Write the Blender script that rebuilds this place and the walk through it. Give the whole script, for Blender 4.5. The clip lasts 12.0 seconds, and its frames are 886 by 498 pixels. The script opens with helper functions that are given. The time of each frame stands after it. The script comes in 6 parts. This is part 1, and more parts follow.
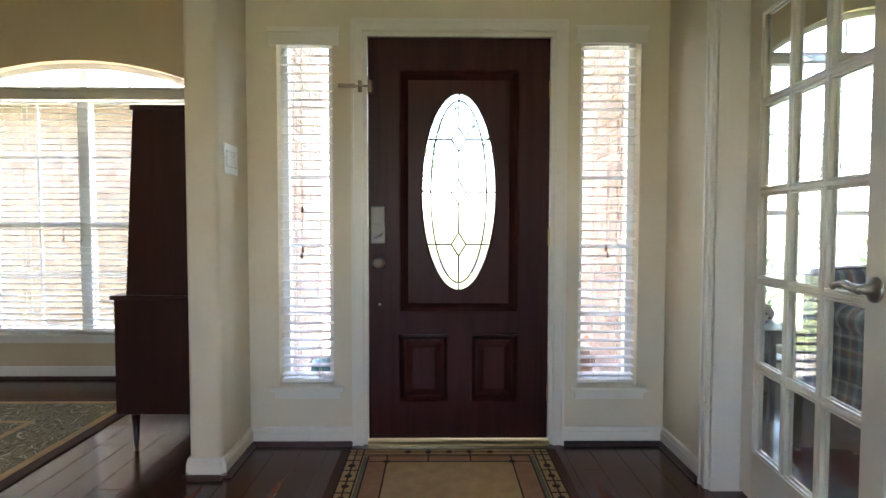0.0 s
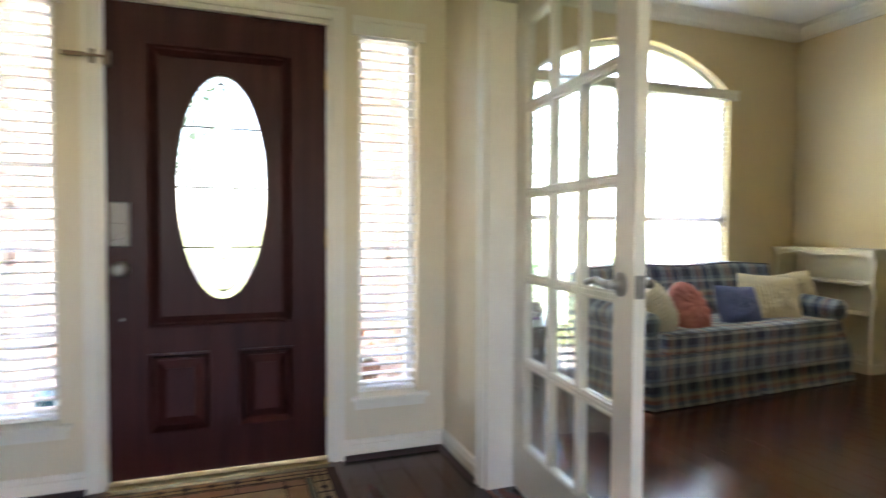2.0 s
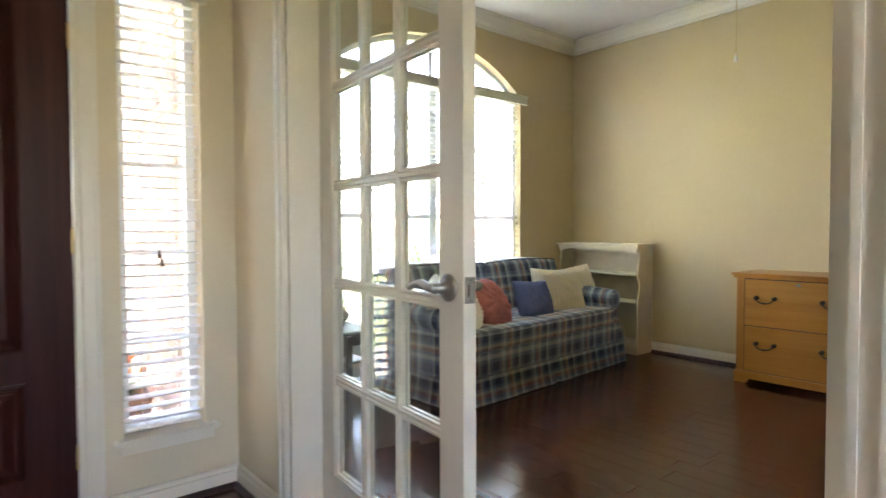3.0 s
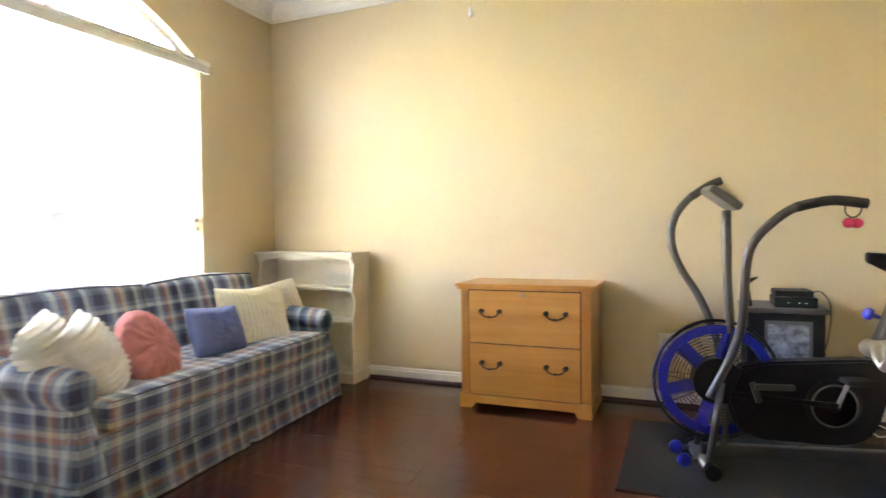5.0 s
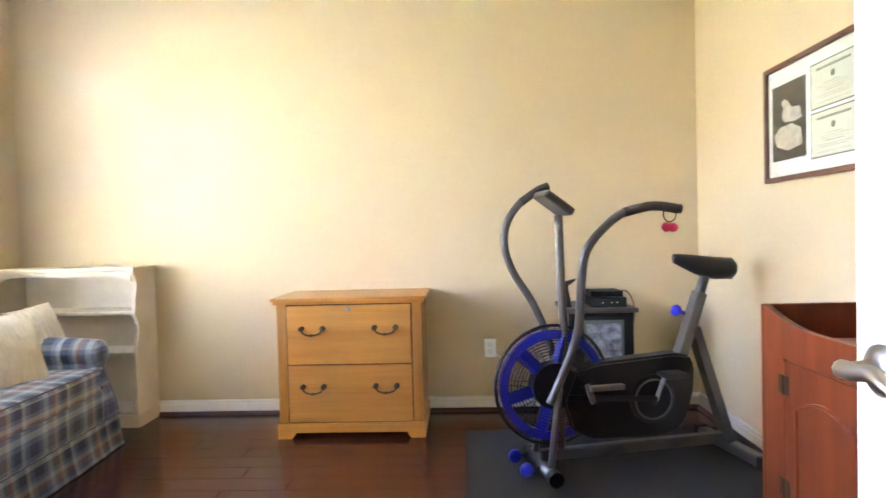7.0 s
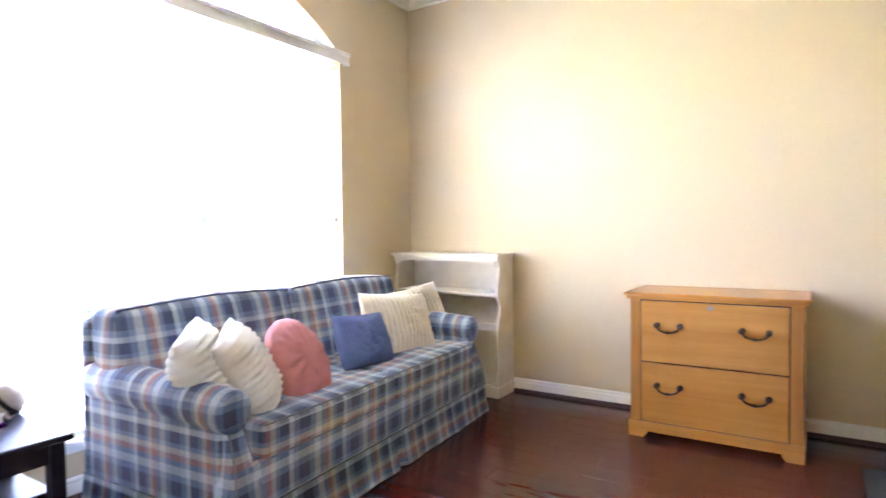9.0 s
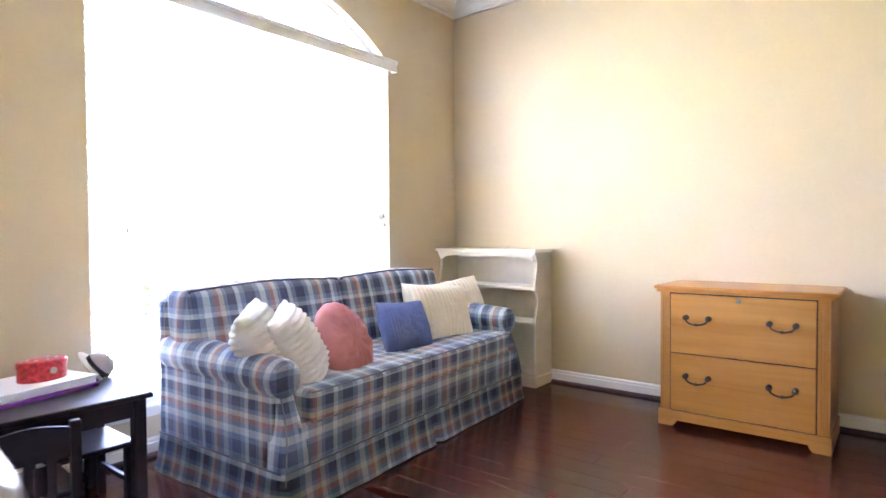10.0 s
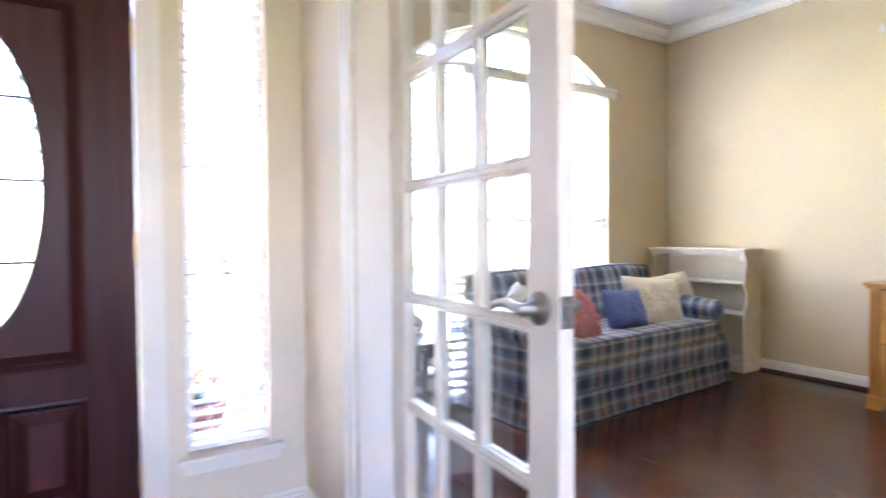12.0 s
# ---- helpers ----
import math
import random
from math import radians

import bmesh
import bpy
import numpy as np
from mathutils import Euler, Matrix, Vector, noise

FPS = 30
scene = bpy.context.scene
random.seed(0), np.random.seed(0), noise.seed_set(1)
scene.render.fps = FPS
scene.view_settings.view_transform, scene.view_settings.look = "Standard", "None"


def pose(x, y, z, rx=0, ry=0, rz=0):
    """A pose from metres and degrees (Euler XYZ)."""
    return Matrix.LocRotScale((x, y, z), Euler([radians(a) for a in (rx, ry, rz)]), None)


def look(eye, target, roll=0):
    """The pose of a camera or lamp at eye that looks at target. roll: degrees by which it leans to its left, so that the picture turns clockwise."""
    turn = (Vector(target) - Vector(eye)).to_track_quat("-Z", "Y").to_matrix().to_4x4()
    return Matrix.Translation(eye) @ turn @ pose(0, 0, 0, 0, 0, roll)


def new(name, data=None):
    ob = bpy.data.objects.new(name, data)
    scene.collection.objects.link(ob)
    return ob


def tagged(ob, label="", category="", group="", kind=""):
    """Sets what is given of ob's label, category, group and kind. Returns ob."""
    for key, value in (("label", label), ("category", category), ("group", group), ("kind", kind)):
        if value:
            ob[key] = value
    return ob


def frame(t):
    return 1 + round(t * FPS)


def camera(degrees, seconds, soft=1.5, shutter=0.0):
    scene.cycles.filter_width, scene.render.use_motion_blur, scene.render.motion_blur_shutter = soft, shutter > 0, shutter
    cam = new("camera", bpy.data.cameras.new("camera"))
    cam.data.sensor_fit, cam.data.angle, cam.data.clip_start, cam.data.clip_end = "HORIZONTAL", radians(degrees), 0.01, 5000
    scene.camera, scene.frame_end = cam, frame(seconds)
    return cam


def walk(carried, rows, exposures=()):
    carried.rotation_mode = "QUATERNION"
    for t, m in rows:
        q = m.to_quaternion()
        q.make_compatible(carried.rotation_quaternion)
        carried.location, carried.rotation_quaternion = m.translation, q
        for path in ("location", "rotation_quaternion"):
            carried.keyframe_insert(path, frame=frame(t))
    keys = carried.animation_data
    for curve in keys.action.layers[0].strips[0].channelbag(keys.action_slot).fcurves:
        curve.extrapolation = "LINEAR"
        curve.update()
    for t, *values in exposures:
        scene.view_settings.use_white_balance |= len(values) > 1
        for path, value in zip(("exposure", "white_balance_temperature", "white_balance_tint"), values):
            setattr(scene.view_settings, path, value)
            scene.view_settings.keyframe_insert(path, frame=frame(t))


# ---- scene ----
cam = camera(74.6, 12.0, shutter=0.5)
PATH = [
    (0, (-0.109, -0.201, 1.128), (-0.089, 1.797, 1.039), 0.1),
    (0.5, (-0.087, -0.185, 1.13), (-0.08, 1.812, 1.038), 0.1),
    (1, (0.004, -0.163, 1.131), (0.041, 1.835, 1.035), 0.1),
    (1.5, (0.085, -0.132, 1.147), (0.31, 1.852, 1.05), 0.2),
    (2, (0.029, -0.025, 1.102), (0.717, 1.852, 1.037), 0.3),
    (2.5, (0.028, 0.112, 1.105), (1.149, 1.766, 1.043), 0.0),
    (3, (0.127, 0.246, 1.094), (1.411, 1.777, 1.03), -0.2),
    (3.5, (0.322, 0.409, 1.105), (1.75, 1.808, 1.041), -0.2),
    (5.5, (1.141, 0.847, 1.101), (3.053, 1.433, 1.05), -0.8),
    (6, (1.222, 0.901, 1.106), (3.172, 1.34, 1.054), -0.9),
    (6.5, (1.232, 0.992, 1.121), (3.219, 1.206, 1.062), -1.2),
    (6.7, (1.228, 1.004, 1.118), (3.218, 1.179, 1.065), -1.4),
    (7.5, (1.27, 1.12, 1.125), (3.266, 1.05, 1.07), -1.3),
    (8.3, (1.256, 1.253, 1.155), (3.144, 1.909, 1.09), -1.1),
    (8.5, (1.234, 1.276, 1.146), (3.067, 2.075, 1.085), -1.0),
    (9, (1.218, 1.222, 1.128), (2.897, 2.309, 1.066), -0.7),
    (9.5, (1.218, 1.125, 1.09), (2.795, 2.353, 1.029), -0.7),
    (10, (1.094, 1.007, 1.081), (2.659, 2.25, 1.03), -0.4),
    (10.5, (0.923, 0.839, 1.077), (2.486, 2.084, 1.025), -0.5),
    (11, (0.75, 0.674, 1.076), (2.274, 1.968, 1.023), -0.8),
    (11.5, (0.543, 0.542, 1.112), (1.868, 2.039, 1.058), -0.6),
    (12, (0.276, 0.459, 1.104), (1.344, 2.149, 1.052), -0.4),
]
EXPOSURES = [(0.0, 5.03, 6680, 19), (1.5, 5.58, 6850, 20), (2.5, 5.4, 7000, 21), (3.5, 5.82, 7150, 22), (5.5, 6.87, 6700, 32), (6.5, 6.95, 6500, 34), (8.5, 6.91, 6050, 38), (9.2, 6.99, 5960, 39), (10.0, 6.90, 5900, 40), (10.5, 6.88, 5930, 40), (11.0, 6.86, 5960, 39), (12.0, 6.48, 5880, 36)]
walk(cam, [(t, look(eye, target, roll)) for t, eye, target, roll in PATH], EXPOSURES)

# ---- world and sun ----
world = bpy.data.worlds.new("sky")
scene.world = world
world.use_nodes = True
wn = world.node_tree
sky = wn.nodes.new("ShaderNodeTexSky")
sky.sky_type = "NISHITA"
sky.sun_disc = False
sky.sun_elevation = radians(72)
sky.sun_rotation = radians(85)
wn.nodes["Background"].inputs[1].default_value = 0.15
wn.links.new(sky.outputs[0], wn.nodes["Background"].inputs[0])
sun_data = bpy.data.lights.new("sun", "SUN")
sun_data.energy, sun_data.angle, sun_data.color = 5.0, radians(0.6), (1.0, 0.95, 0.87)
sun = new("sun", sun_data)
sun.matrix_world = look((5, 0.4, 16), (0, 0, 0))


def window_light(name, place, size_x, size_y, watts, color):
    """Area lamp at a window's opening, added to the sky's own light."""
    data = bpy.data.lights.new(name, "AREA")
    data.shape, data.size, data.size_y, data.energy, data.color = "RECTANGLE", size_x, size_y, watts, color
    ob = new(name, data)
    ob.matrix_world = place
    return ob


SKY_WHITE = (1.0, 0.96, 0.9)
window_light("sky_light_dining", look((-2.66, 4.2, 2.18), (-2.66, 2.6, 1.9)), 1.7, 0.2, 1.2, SKY_WHITE)


# ---- materials ----
def material(name, color, rough=0.5, metal=0.0, vary=0.0, scale=6.0, bump=0.0, bump_scale=60.0, random_vary=0.0, coat=0.0, spec=0.5):
    """A painted or plain surface: base colour with soft mottling, fine relief and, for pieces, a shade of their own."""
    m = bpy.data.materials.new(name)
    m.use_nodes = True
    nt = m.node_tree
    b = nt.nodes["Principled BSDF"]
    b.inputs["Base Color"].default_value = (*color, 1)
    b.inputs["Roughness"].default_value = rough
    b.inputs["Metallic"].default_value = metal
    b.inputs["Coat Weight"].default_value = coat
    b.inputs["Specular IOR Level"].default_value = spec
    tc = nt.nodes.new("ShaderNodeTexCoord")
    if vary or random_vary:
        hsv = nt.nodes.new("ShaderNodeHueSaturation")
        hsv.inputs["Color"].default_value = (*color, 1)
        value = None
        if vary:
            n = nt.nodes.new("ShaderNodeTexNoise")
            n.inputs["Scale"].default_value = scale
            n.inputs["Detail"].default_value = 6
            nt.links.new(tc.outputs["Object"], n.inputs["Vector"])
            r = nt.nodes.new("ShaderNodeMapRange")
            r.inputs["From Min"].default_value, r.inputs["From Max"].default_value = 0.3, 0.7
            r.inputs["To Min"].default_value, r.inputs["To Max"].default_value = 1 - vary, 1 + vary
            nt.links.new(n.outputs["Fac"], r.inputs["Value"])
            value = r.outputs["Result"]
        if random_vary:
            oi = nt.nodes.new("ShaderNodeObjectInfo")
            r2 = nt.nodes.new("ShaderNodeMapRange")
            r2.inputs["To Min"].default_value, r2.inputs["To Max"].default_value = 1 - random_vary, 1 + random_vary
            nt.links.new(oi.outputs["Random"], r2.inputs["Value"])
            if value is None:
                value = r2.outputs["Result"]
            else:
                mul = nt.nodes.new("ShaderNodeMath")
                mul.operation = "MULTIPLY"
                nt.links.new(value, mul.inputs[0])
                nt.links.new(r2.outputs["Result"], mul.inputs[1])
                value = mul.outputs[0]
        nt.links.new(value, hsv.inputs["Value"])
        nt.links.new(hsv.outputs["Color"], b.inputs["Base Color"])
    if bump:
        n2 = nt.nodes.new("ShaderNodeTexNoise")
        n2.inputs["Scale"].default_value = bump_scale
        n2.inputs["Detail"].default_value = 4
        nt.links.new(tc.outputs["Object"], n2.inputs["Vector"])
        bp = nt.nodes.new("ShaderNodeBump")
        bp.inputs["Strength"].default_value = bump
        bp.inputs["Distance"].default_value = 0.01
        nt.links.new(n2.outputs["Fac"], bp.inputs["Height"])
        nt.links.new(bp.outputs["Normal"], b.inputs["Normal"])
    return m


def wood_material(name, dark, light, rough=0.35, axis="X", scale=18.0, stretch=0.06, random_vary=0.12, coat=0.0, bump=0.05, spec=0.5):
    """Wood with grain drawn out along one axis."""
    m = bpy.data.materials.new(name)
    m.use_nodes = True
    nt = m.node_tree
    b = nt.nodes["Principled BSDF"]
    b.inputs["Roughness"].default_value = rough
    b.inputs["Coat Weight"].default_value = coat
    b.inputs["Coat Roughness"].default_value = 0.12
    b.inputs["Specular IOR Level"].default_value = spec
    tc = nt.nodes.new("ShaderNodeTexCoord")
    oi = nt.nodes.new("ShaderNodeObjectInfo")
    shift = nt.nodes.new("ShaderNodeVectorMath")
    shift.operation = "MULTIPLY_ADD"
    shift.inputs[1].default_value = (9.0, 5.0, 7.0)
    nt.links.new(oi.outputs["Random"], shift.inputs[0])
    nt.links.new(tc.outputs["Object"], shift.inputs[2])
    mp = nt.nodes.new("ShaderNodeMapping")
    mp.inputs["Scale"].default_value = tuple(stretch if a == axis else 1.0 for a in "XYZ")
    nt.links.new(shift.outputs[0], mp.inputs["Vector"])
    n = nt.nodes.new("ShaderNodeTexNoise")
    n.inputs["Scale"].default_value = scale
    n.inputs["Detail"].default_value = 8
    n.inputs["Roughness"].default_value = 0.65
    n.inputs["Distortion"].default_value = 0.6
    nt.links.new(mp.outputs["Vector"], n.inputs["Vector"])
    ramp = nt.nodes.new("ShaderNodeValToRGB")
    ramp.color_ramp.elements[0].position, ramp.color_ramp.elements[0].color = 0.3, (*dark, 1)
    ramp.color_ramp.elements[1].position, ramp.color_ramp.elements[1].color = 0.7, (*light, 1)
    nt.links.new(n.outputs["Fac"], ramp.inputs["Fac"])
    hsv = nt.nodes.new("ShaderNodeHueSaturation")
    r2 = nt.nodes.new("ShaderNodeMapRange")
    r2.inputs["To Min"].default_value, r2.inputs["To Max"].default_value = 1 - random_vary, 1 + random_vary
    nt.links.new(oi.outputs["Random"], r2.inputs["Value"])
    nt.links.new(r2.outputs["Result"], hsv.inputs["Value"])
    nt.links.new(ramp.outputs["Color"], hsv.inputs["Color"])
    nt.links.new(hsv.outputs["Color"], b.inputs["Base Color"])
    bp = nt.nodes.new("ShaderNodeBump")
    bp.inputs["Strength"].default_value = bump
    bp.inputs["Distance"].default_value = 0.01
    nt.links.new(n.outputs["Fac"], bp.inputs["Height"])
    nt.links.new(bp.outputs["Normal"], b.inputs["Normal"])
    return m


def glass_material(name, rough=0.0, tint=(0.97, 0.99, 0.98)):
    """Thin clear pane: mostly see-through with a faint gloss."""
    m = bpy.data.materials.new(name)
    m.use_nodes = True
    nt = m.node_tree
    nt.nodes.remove(nt.nodes["Principled BSDF"])
    out = nt.nodes["Material Output"]
    tr = nt.nodes.new("ShaderNodeBsdfTransparent")
    tr.inputs["Color"].default_value = (*tint, 1)
    gl = nt.nodes.new("ShaderNodeBsdfGlossy")
    gl.inputs["Roughness"].default_value = rough
    lw = nt.nodes.new("ShaderNodeLayerWeight")
    po = nt.nodes.new("ShaderNodeMath")
    po.operation = "POWER"
    po.inputs[1].default_value = 4.0
    nt.links.new(lw.outputs["Facing"], po.inputs[0])
    fr = nt.nodes.new("ShaderNodeMapRange")
    fr.inputs["To Min"].default_value, fr.inputs["To Max"].default_value = 0.05, 0.75
    nt.links.new(po.outputs[0], fr.inputs["Value"])
    mx = nt.nodes.new("ShaderNodeMixShader")
    nt.links.new(fr.outputs["Result"], mx.inputs["Fac"])
    nt.links.new(tr.outputs[0], mx.inputs[1])
    nt.links.new(gl.outputs[0], mx.inputs[2])
    nt.links.new(mx.outputs[0], out.inputs["Surface"])
    return m


M_CREAM = material("cream_wall_paint", (0.72, 0.635, 0.465), 0.7, vary=0.025, scale=2.0, bump=0.12, bump_scale=140)
M_WALL = material("tan_wall_paint", (0.615, 0.487, 0.292), 0.75, vary=0.025, scale=2.0, bump=0.12, bump_scale=140)
M_CEIL = material("ceiling_paint", (0.78, 0.75, 0.70), 0.85, vary=0.02, bump=0.1, bump_scale=120)
M_TRIM = material("white_trim_paint", (0.775, 0.73, 0.625), 0.35, vary=0.02, scale=5)
M_FLOOR = wood_material("mahogany_floor", (0.068, 0.017, 0.010), (0.10, 0.026, 0.014), 0.2, "Y", 14, 0.07, 0.12, bump=0.006, spec=0.42)
M_GROUT = material("floor_joint", (0.01, 0.006, 0.005), 0.7)
M_SHOE = material("dark_shoe_moulding", (0.03, 0.012, 0.01), 0.35)
M_DOOR = wood_material("dark_door_stain", (0.027, 0.0058, 0.0047), (0.058, 0.013, 0.0102), 0.4, "Z", 22, 0.05, 0.05, spec=0.16)
M_GLASS = glass_material("clear_glass")
M_SIDEPANE = glass_material("sidelight_glass", 0.0, (0.75, 0.76, 0.75))
M_PANE = glass_material("tinted_window_glass", 0.0, (0.60, 0.61, 0.60))
M_OFFPANE = glass_material("office_window_glass", 0.0, (0.985, 0.99, 0.985))
M_BRICK = material("brick", (0.62, 0.45, 0.38), 0.85, vary=0.2, scale=9, bump=0.4, bump_scale=70, random_vary=0.3)
M_MORTAR = material("mortar", (0.60, 0.56, 0.5), 0.9, vary=0.1, bump=0.3)
M_VINYL = material("white_vinyl", (0.87, 0.865, 0.84), 0.4)
M_SLAT = material("white_slat", (0.88, 0.875, 0.85), 0.45)
M_BRASS = material("brass", (0.62, 0.45, 0.2), 0.28, 1.0)
M_NICKEL = material("satin_nickel", (0.34, 0.32, 0.29), 0.42, 1.0)
M_LOCK = material("satin_grey_lock", (0.22, 0.205, 0.18), 0.5, 0.4)
M_BRONZE = material("aged_bronze", (0.17, 0.12, 0.08), 0.4, 1.0)
M_LAWN = material("lawn", (0.11, 0.135, 0.06), 0.9, vary=0.3, scale=3, bump=0.6, bump_scale=60)
M_CONCRETE = material("concrete", (0.55, 0.53, 0.49), 0.85, vary=0.12, scale=3, bump=0.2)


# ---- building helpers ----
def add_box(bm, lo, hi, m=None):
    """One box between two corners."""
    vs = [bm.verts.new(((lo[0], hi[0])[i & 1], (lo[1], hi[1])[i >> 1 & 1], (lo[2], hi[2])[i >> 2 & 1])) for i in range(8)]
    fs = [bm.faces.new([vs[i] for i in q]) for q in ((0, 2, 3, 1), (4, 5, 7, 6), (0, 1, 5, 4), (2, 6, 7, 3), (0, 4, 6, 2), (1, 3, 7, 5))]
    if m is not None:
        bmesh.ops.transform(bm, matrix=m, verts=vs)
    return vs, fs


def box(lo, hi, bevel=0.0, segments=2, m=None):
    bm = bmesh.new()
    add_box(bm, lo, hi, m)
    if bevel:
        bmesh.ops.bevel(bm, geom=bm.edges[:], offset=bevel, segments=segments, affect="EDGES", profile=0.5)
    return bm


def add_tube(bm, points, radius, sides=10, caps=True):
    """A round bar along a line of points; radius may be a number or one for each point."""
    pts = [Vector(p) for p in points]
    rings, up = [], None
    for i, p in enumerate(pts):
        d = (pts[min(i + 1, len(pts) - 1)] - pts[max(i - 1, 0)]).normalized()
        if up is None:
            up = d.orthogonal().normalized()
        up = (up - d * up.dot(d)).normalized()
        side = d.cross(up)
        r = radius[i] if isinstance(radius, (list, tuple)) else radius
        rings.append([bm.verts.new(p + r * (math.cos(a) * up + math.sin(a) * side)) for a in (2 * math.pi * k / sides for k in range(sides))])
    for a, b in zip(rings, rings[1:]):
        for k in range(sides):
            bm.faces.new((a[k], a[(k + 1) % sides], b[(k + 1) % sides], b[k]))
    if caps:
        bm.faces.new(rings[0][::-1])
        bm.faces.new(rings[-1])


def tube(points, radius, sides=10):
    bm = bmesh.new()
    add_tube(bm, points, radius, sides)
    return bm


def curve_points(points, steps=8):
    """Points of a smooth line through the given ones."""
    p = [Vector(q) for q in points]
    p = [2 * p[0] - p[1]] + p + [2 * p[-1] - p[-2]]
    out = []
    for i in range(1, len(p) - 2):
        for k in range(steps):
            t = k / steps
            out.append(0.5 * (2 * p[i] + (p[i + 1] - p[i - 1]) * t + (2 * p[i - 1] - 5 * p[i] + 4 * p[i + 1] - p[i + 2]) * t * t + (3 * p[i] - p[i - 1] - 3 * p[i + 1] + p[i + 2]) * t ** 3))
    return out + [p[-2]]


def add_lathe(bm, profile, m, sides=20):
    """A turned shape from (radius, height) pairs, set by m."""
    rings = [[bm.verts.new(m @ Vector((r * math.cos(2 * math.pi * k / sides), r * math.sin(2 * math.pi * k / sides), h))) for k in range(sides)] for r, h in profile]
    for a, b in zip(rings, rings[1:]):
        for k in range(sides):
            bm.faces.new((a[k], a[(k + 1) % sides], b[(k + 1) % sides], b[k]))
    bm.faces.new(rings[0][::-1])
    bm.faces.new(rings[-1])


def lathe(profile, m, sides=20):
    bm = bmesh.new()
    add_lathe(bm, profile, m, sides)
    return bm


def add_prism(bm, outline, a, b, m=None):
    """An outline in x and z, drawn out along y from a to b."""
    lo = [bm.verts.new((x, a, z)) for x, z in outline]
    hi = [bm.verts.new((x, b, z)) for x, z in outline]
    n = len(outline)
    bm.faces.new(lo)
    bm.faces.new(hi[::-1])
    for i in range(n):
        bm.faces.new((lo[i], hi[i], hi[(i + 1) % n], lo[(i + 1) % n]))
    if m is not None:
        bmesh.ops.transform(bm, matrix=m, verts=lo + hi)


def prism(outline, a, b, m=None):
    bm = bmesh.new()
    add_prism(bm, outline, a, b, m)
    bmesh.ops.recalc_face_normals(bm, faces=bm.faces[:])
    return bm


def mesh_of(name, bm, mat, smooth=False):
    bmesh.ops.recalc_face_normals(bm, faces=bm.faces[:])
    me = bpy.data.meshes.new(name)
    bm.to_mesh(me)
    bm.free()
    me.materials.append(mat)
    if smooth:
        me.shade_smooth()
    return me


def part(name, bm, mat, parent=None, label="", smooth=False):
    """Links a bmesh as one mesh object under a thing or a part."""
    ob = new(name, mesh_of(name, bm, mat, smooth))
    if parent is not None:
        ob.parent = parent
    if label:
        ob["label"] = label
    return ob


def thing(name, label, category, place=None, group=""):
    e = new(name)
    e.empty_display_size = 0.1
    if place is not None:
        e.matrix_world = place
    return tagged(e, label, category, group)


def piece(name, mesh, parent, x, y, z, rot=0.0):
    """One more object on a shared mesh."""
    ob = bpy.data.objects.new(name, mesh)
    scene.collection.objects.link(ob)
    ob.parent = parent
    ob.location = (x, y, z)
    ob.rotation_euler = (0, 0, rot)
    return ob


def structure(name, bm, mat, label, category):
    return tagged(part(name, bm, mat), label, category, "", "structure")


# ---- structure ----
FRONT, FACADE = 2.72, 3.90          # inner faces of the door wall and of the window wall
EAST, SOUTH = 4.90, -0.417          # inner faces of the office's far walls
WALL_L, WALL_R = -1.055, 1.045        # the foyer's sides
OFFICE = 1.19                       # inner face of the wall between foyer and office
DINING = -1.20
TOP = 2.94
BACK = -3.5
WEST = -5.2
D_FACADE = 3.98
OPEN_A, OPEN_B, OPEN_H = 0.498, 2.21, 2.07   # doorway to the office


def wall_with_hole(name, axis, at, depth, a, b, top, hole, label, paint=None):
    """A wall along x or y with one arched or square hole: (a, b, sill, head, rise of the arch)."""
    bm = bmesh.new()
    def seg(u0, u1, z0, z1):
        if u1 - u0 < 1e-4 or z1 - z0 < 1e-4:
            return
        if axis == "x":
            add_box(bm, (u0, at, z0), (u1, at + depth, z1))
        else:
            add_box(bm, (at, u0, z0), (at + depth, u1, z1))
    holes = hole if isinstance(hole, list) else [hole]
    u = a
    for ha, hb, sill, head, rise in holes:
        seg(u, ha, 0, top)
        seg(ha, hb, 0, sill)
        if rise:
            n = 28
            for k in range(n):
                u0, u1 = ha + (hb - ha) * k / n, ha + (hb - ha) * (k + 1) / n
                z0, z1 = (head + arch_rise(v, ha, hb, rise) for v in (u0, u1))
                outline = [(u0, z0), (u1, z1), (u1, top), (u0, top)]
                add_prism(bm, outline, at, at + depth)
        else:
            seg(ha, hb, head, top)
        u = hb
    seg(u, b, 0, top)
    return structure(name, bm, paint or M_WALL, label, "wall")


def arch_rise(u, a, b, rise):
    """Height of a segmental arch above its springing."""
    half = (b - a) / 2
    radius = (half * half + rise * rise) / (2 * rise)
    d = u - (a + b) / 2
    return math.sqrt(max(radius * radius - d * d, 0)) - (radius - rise)


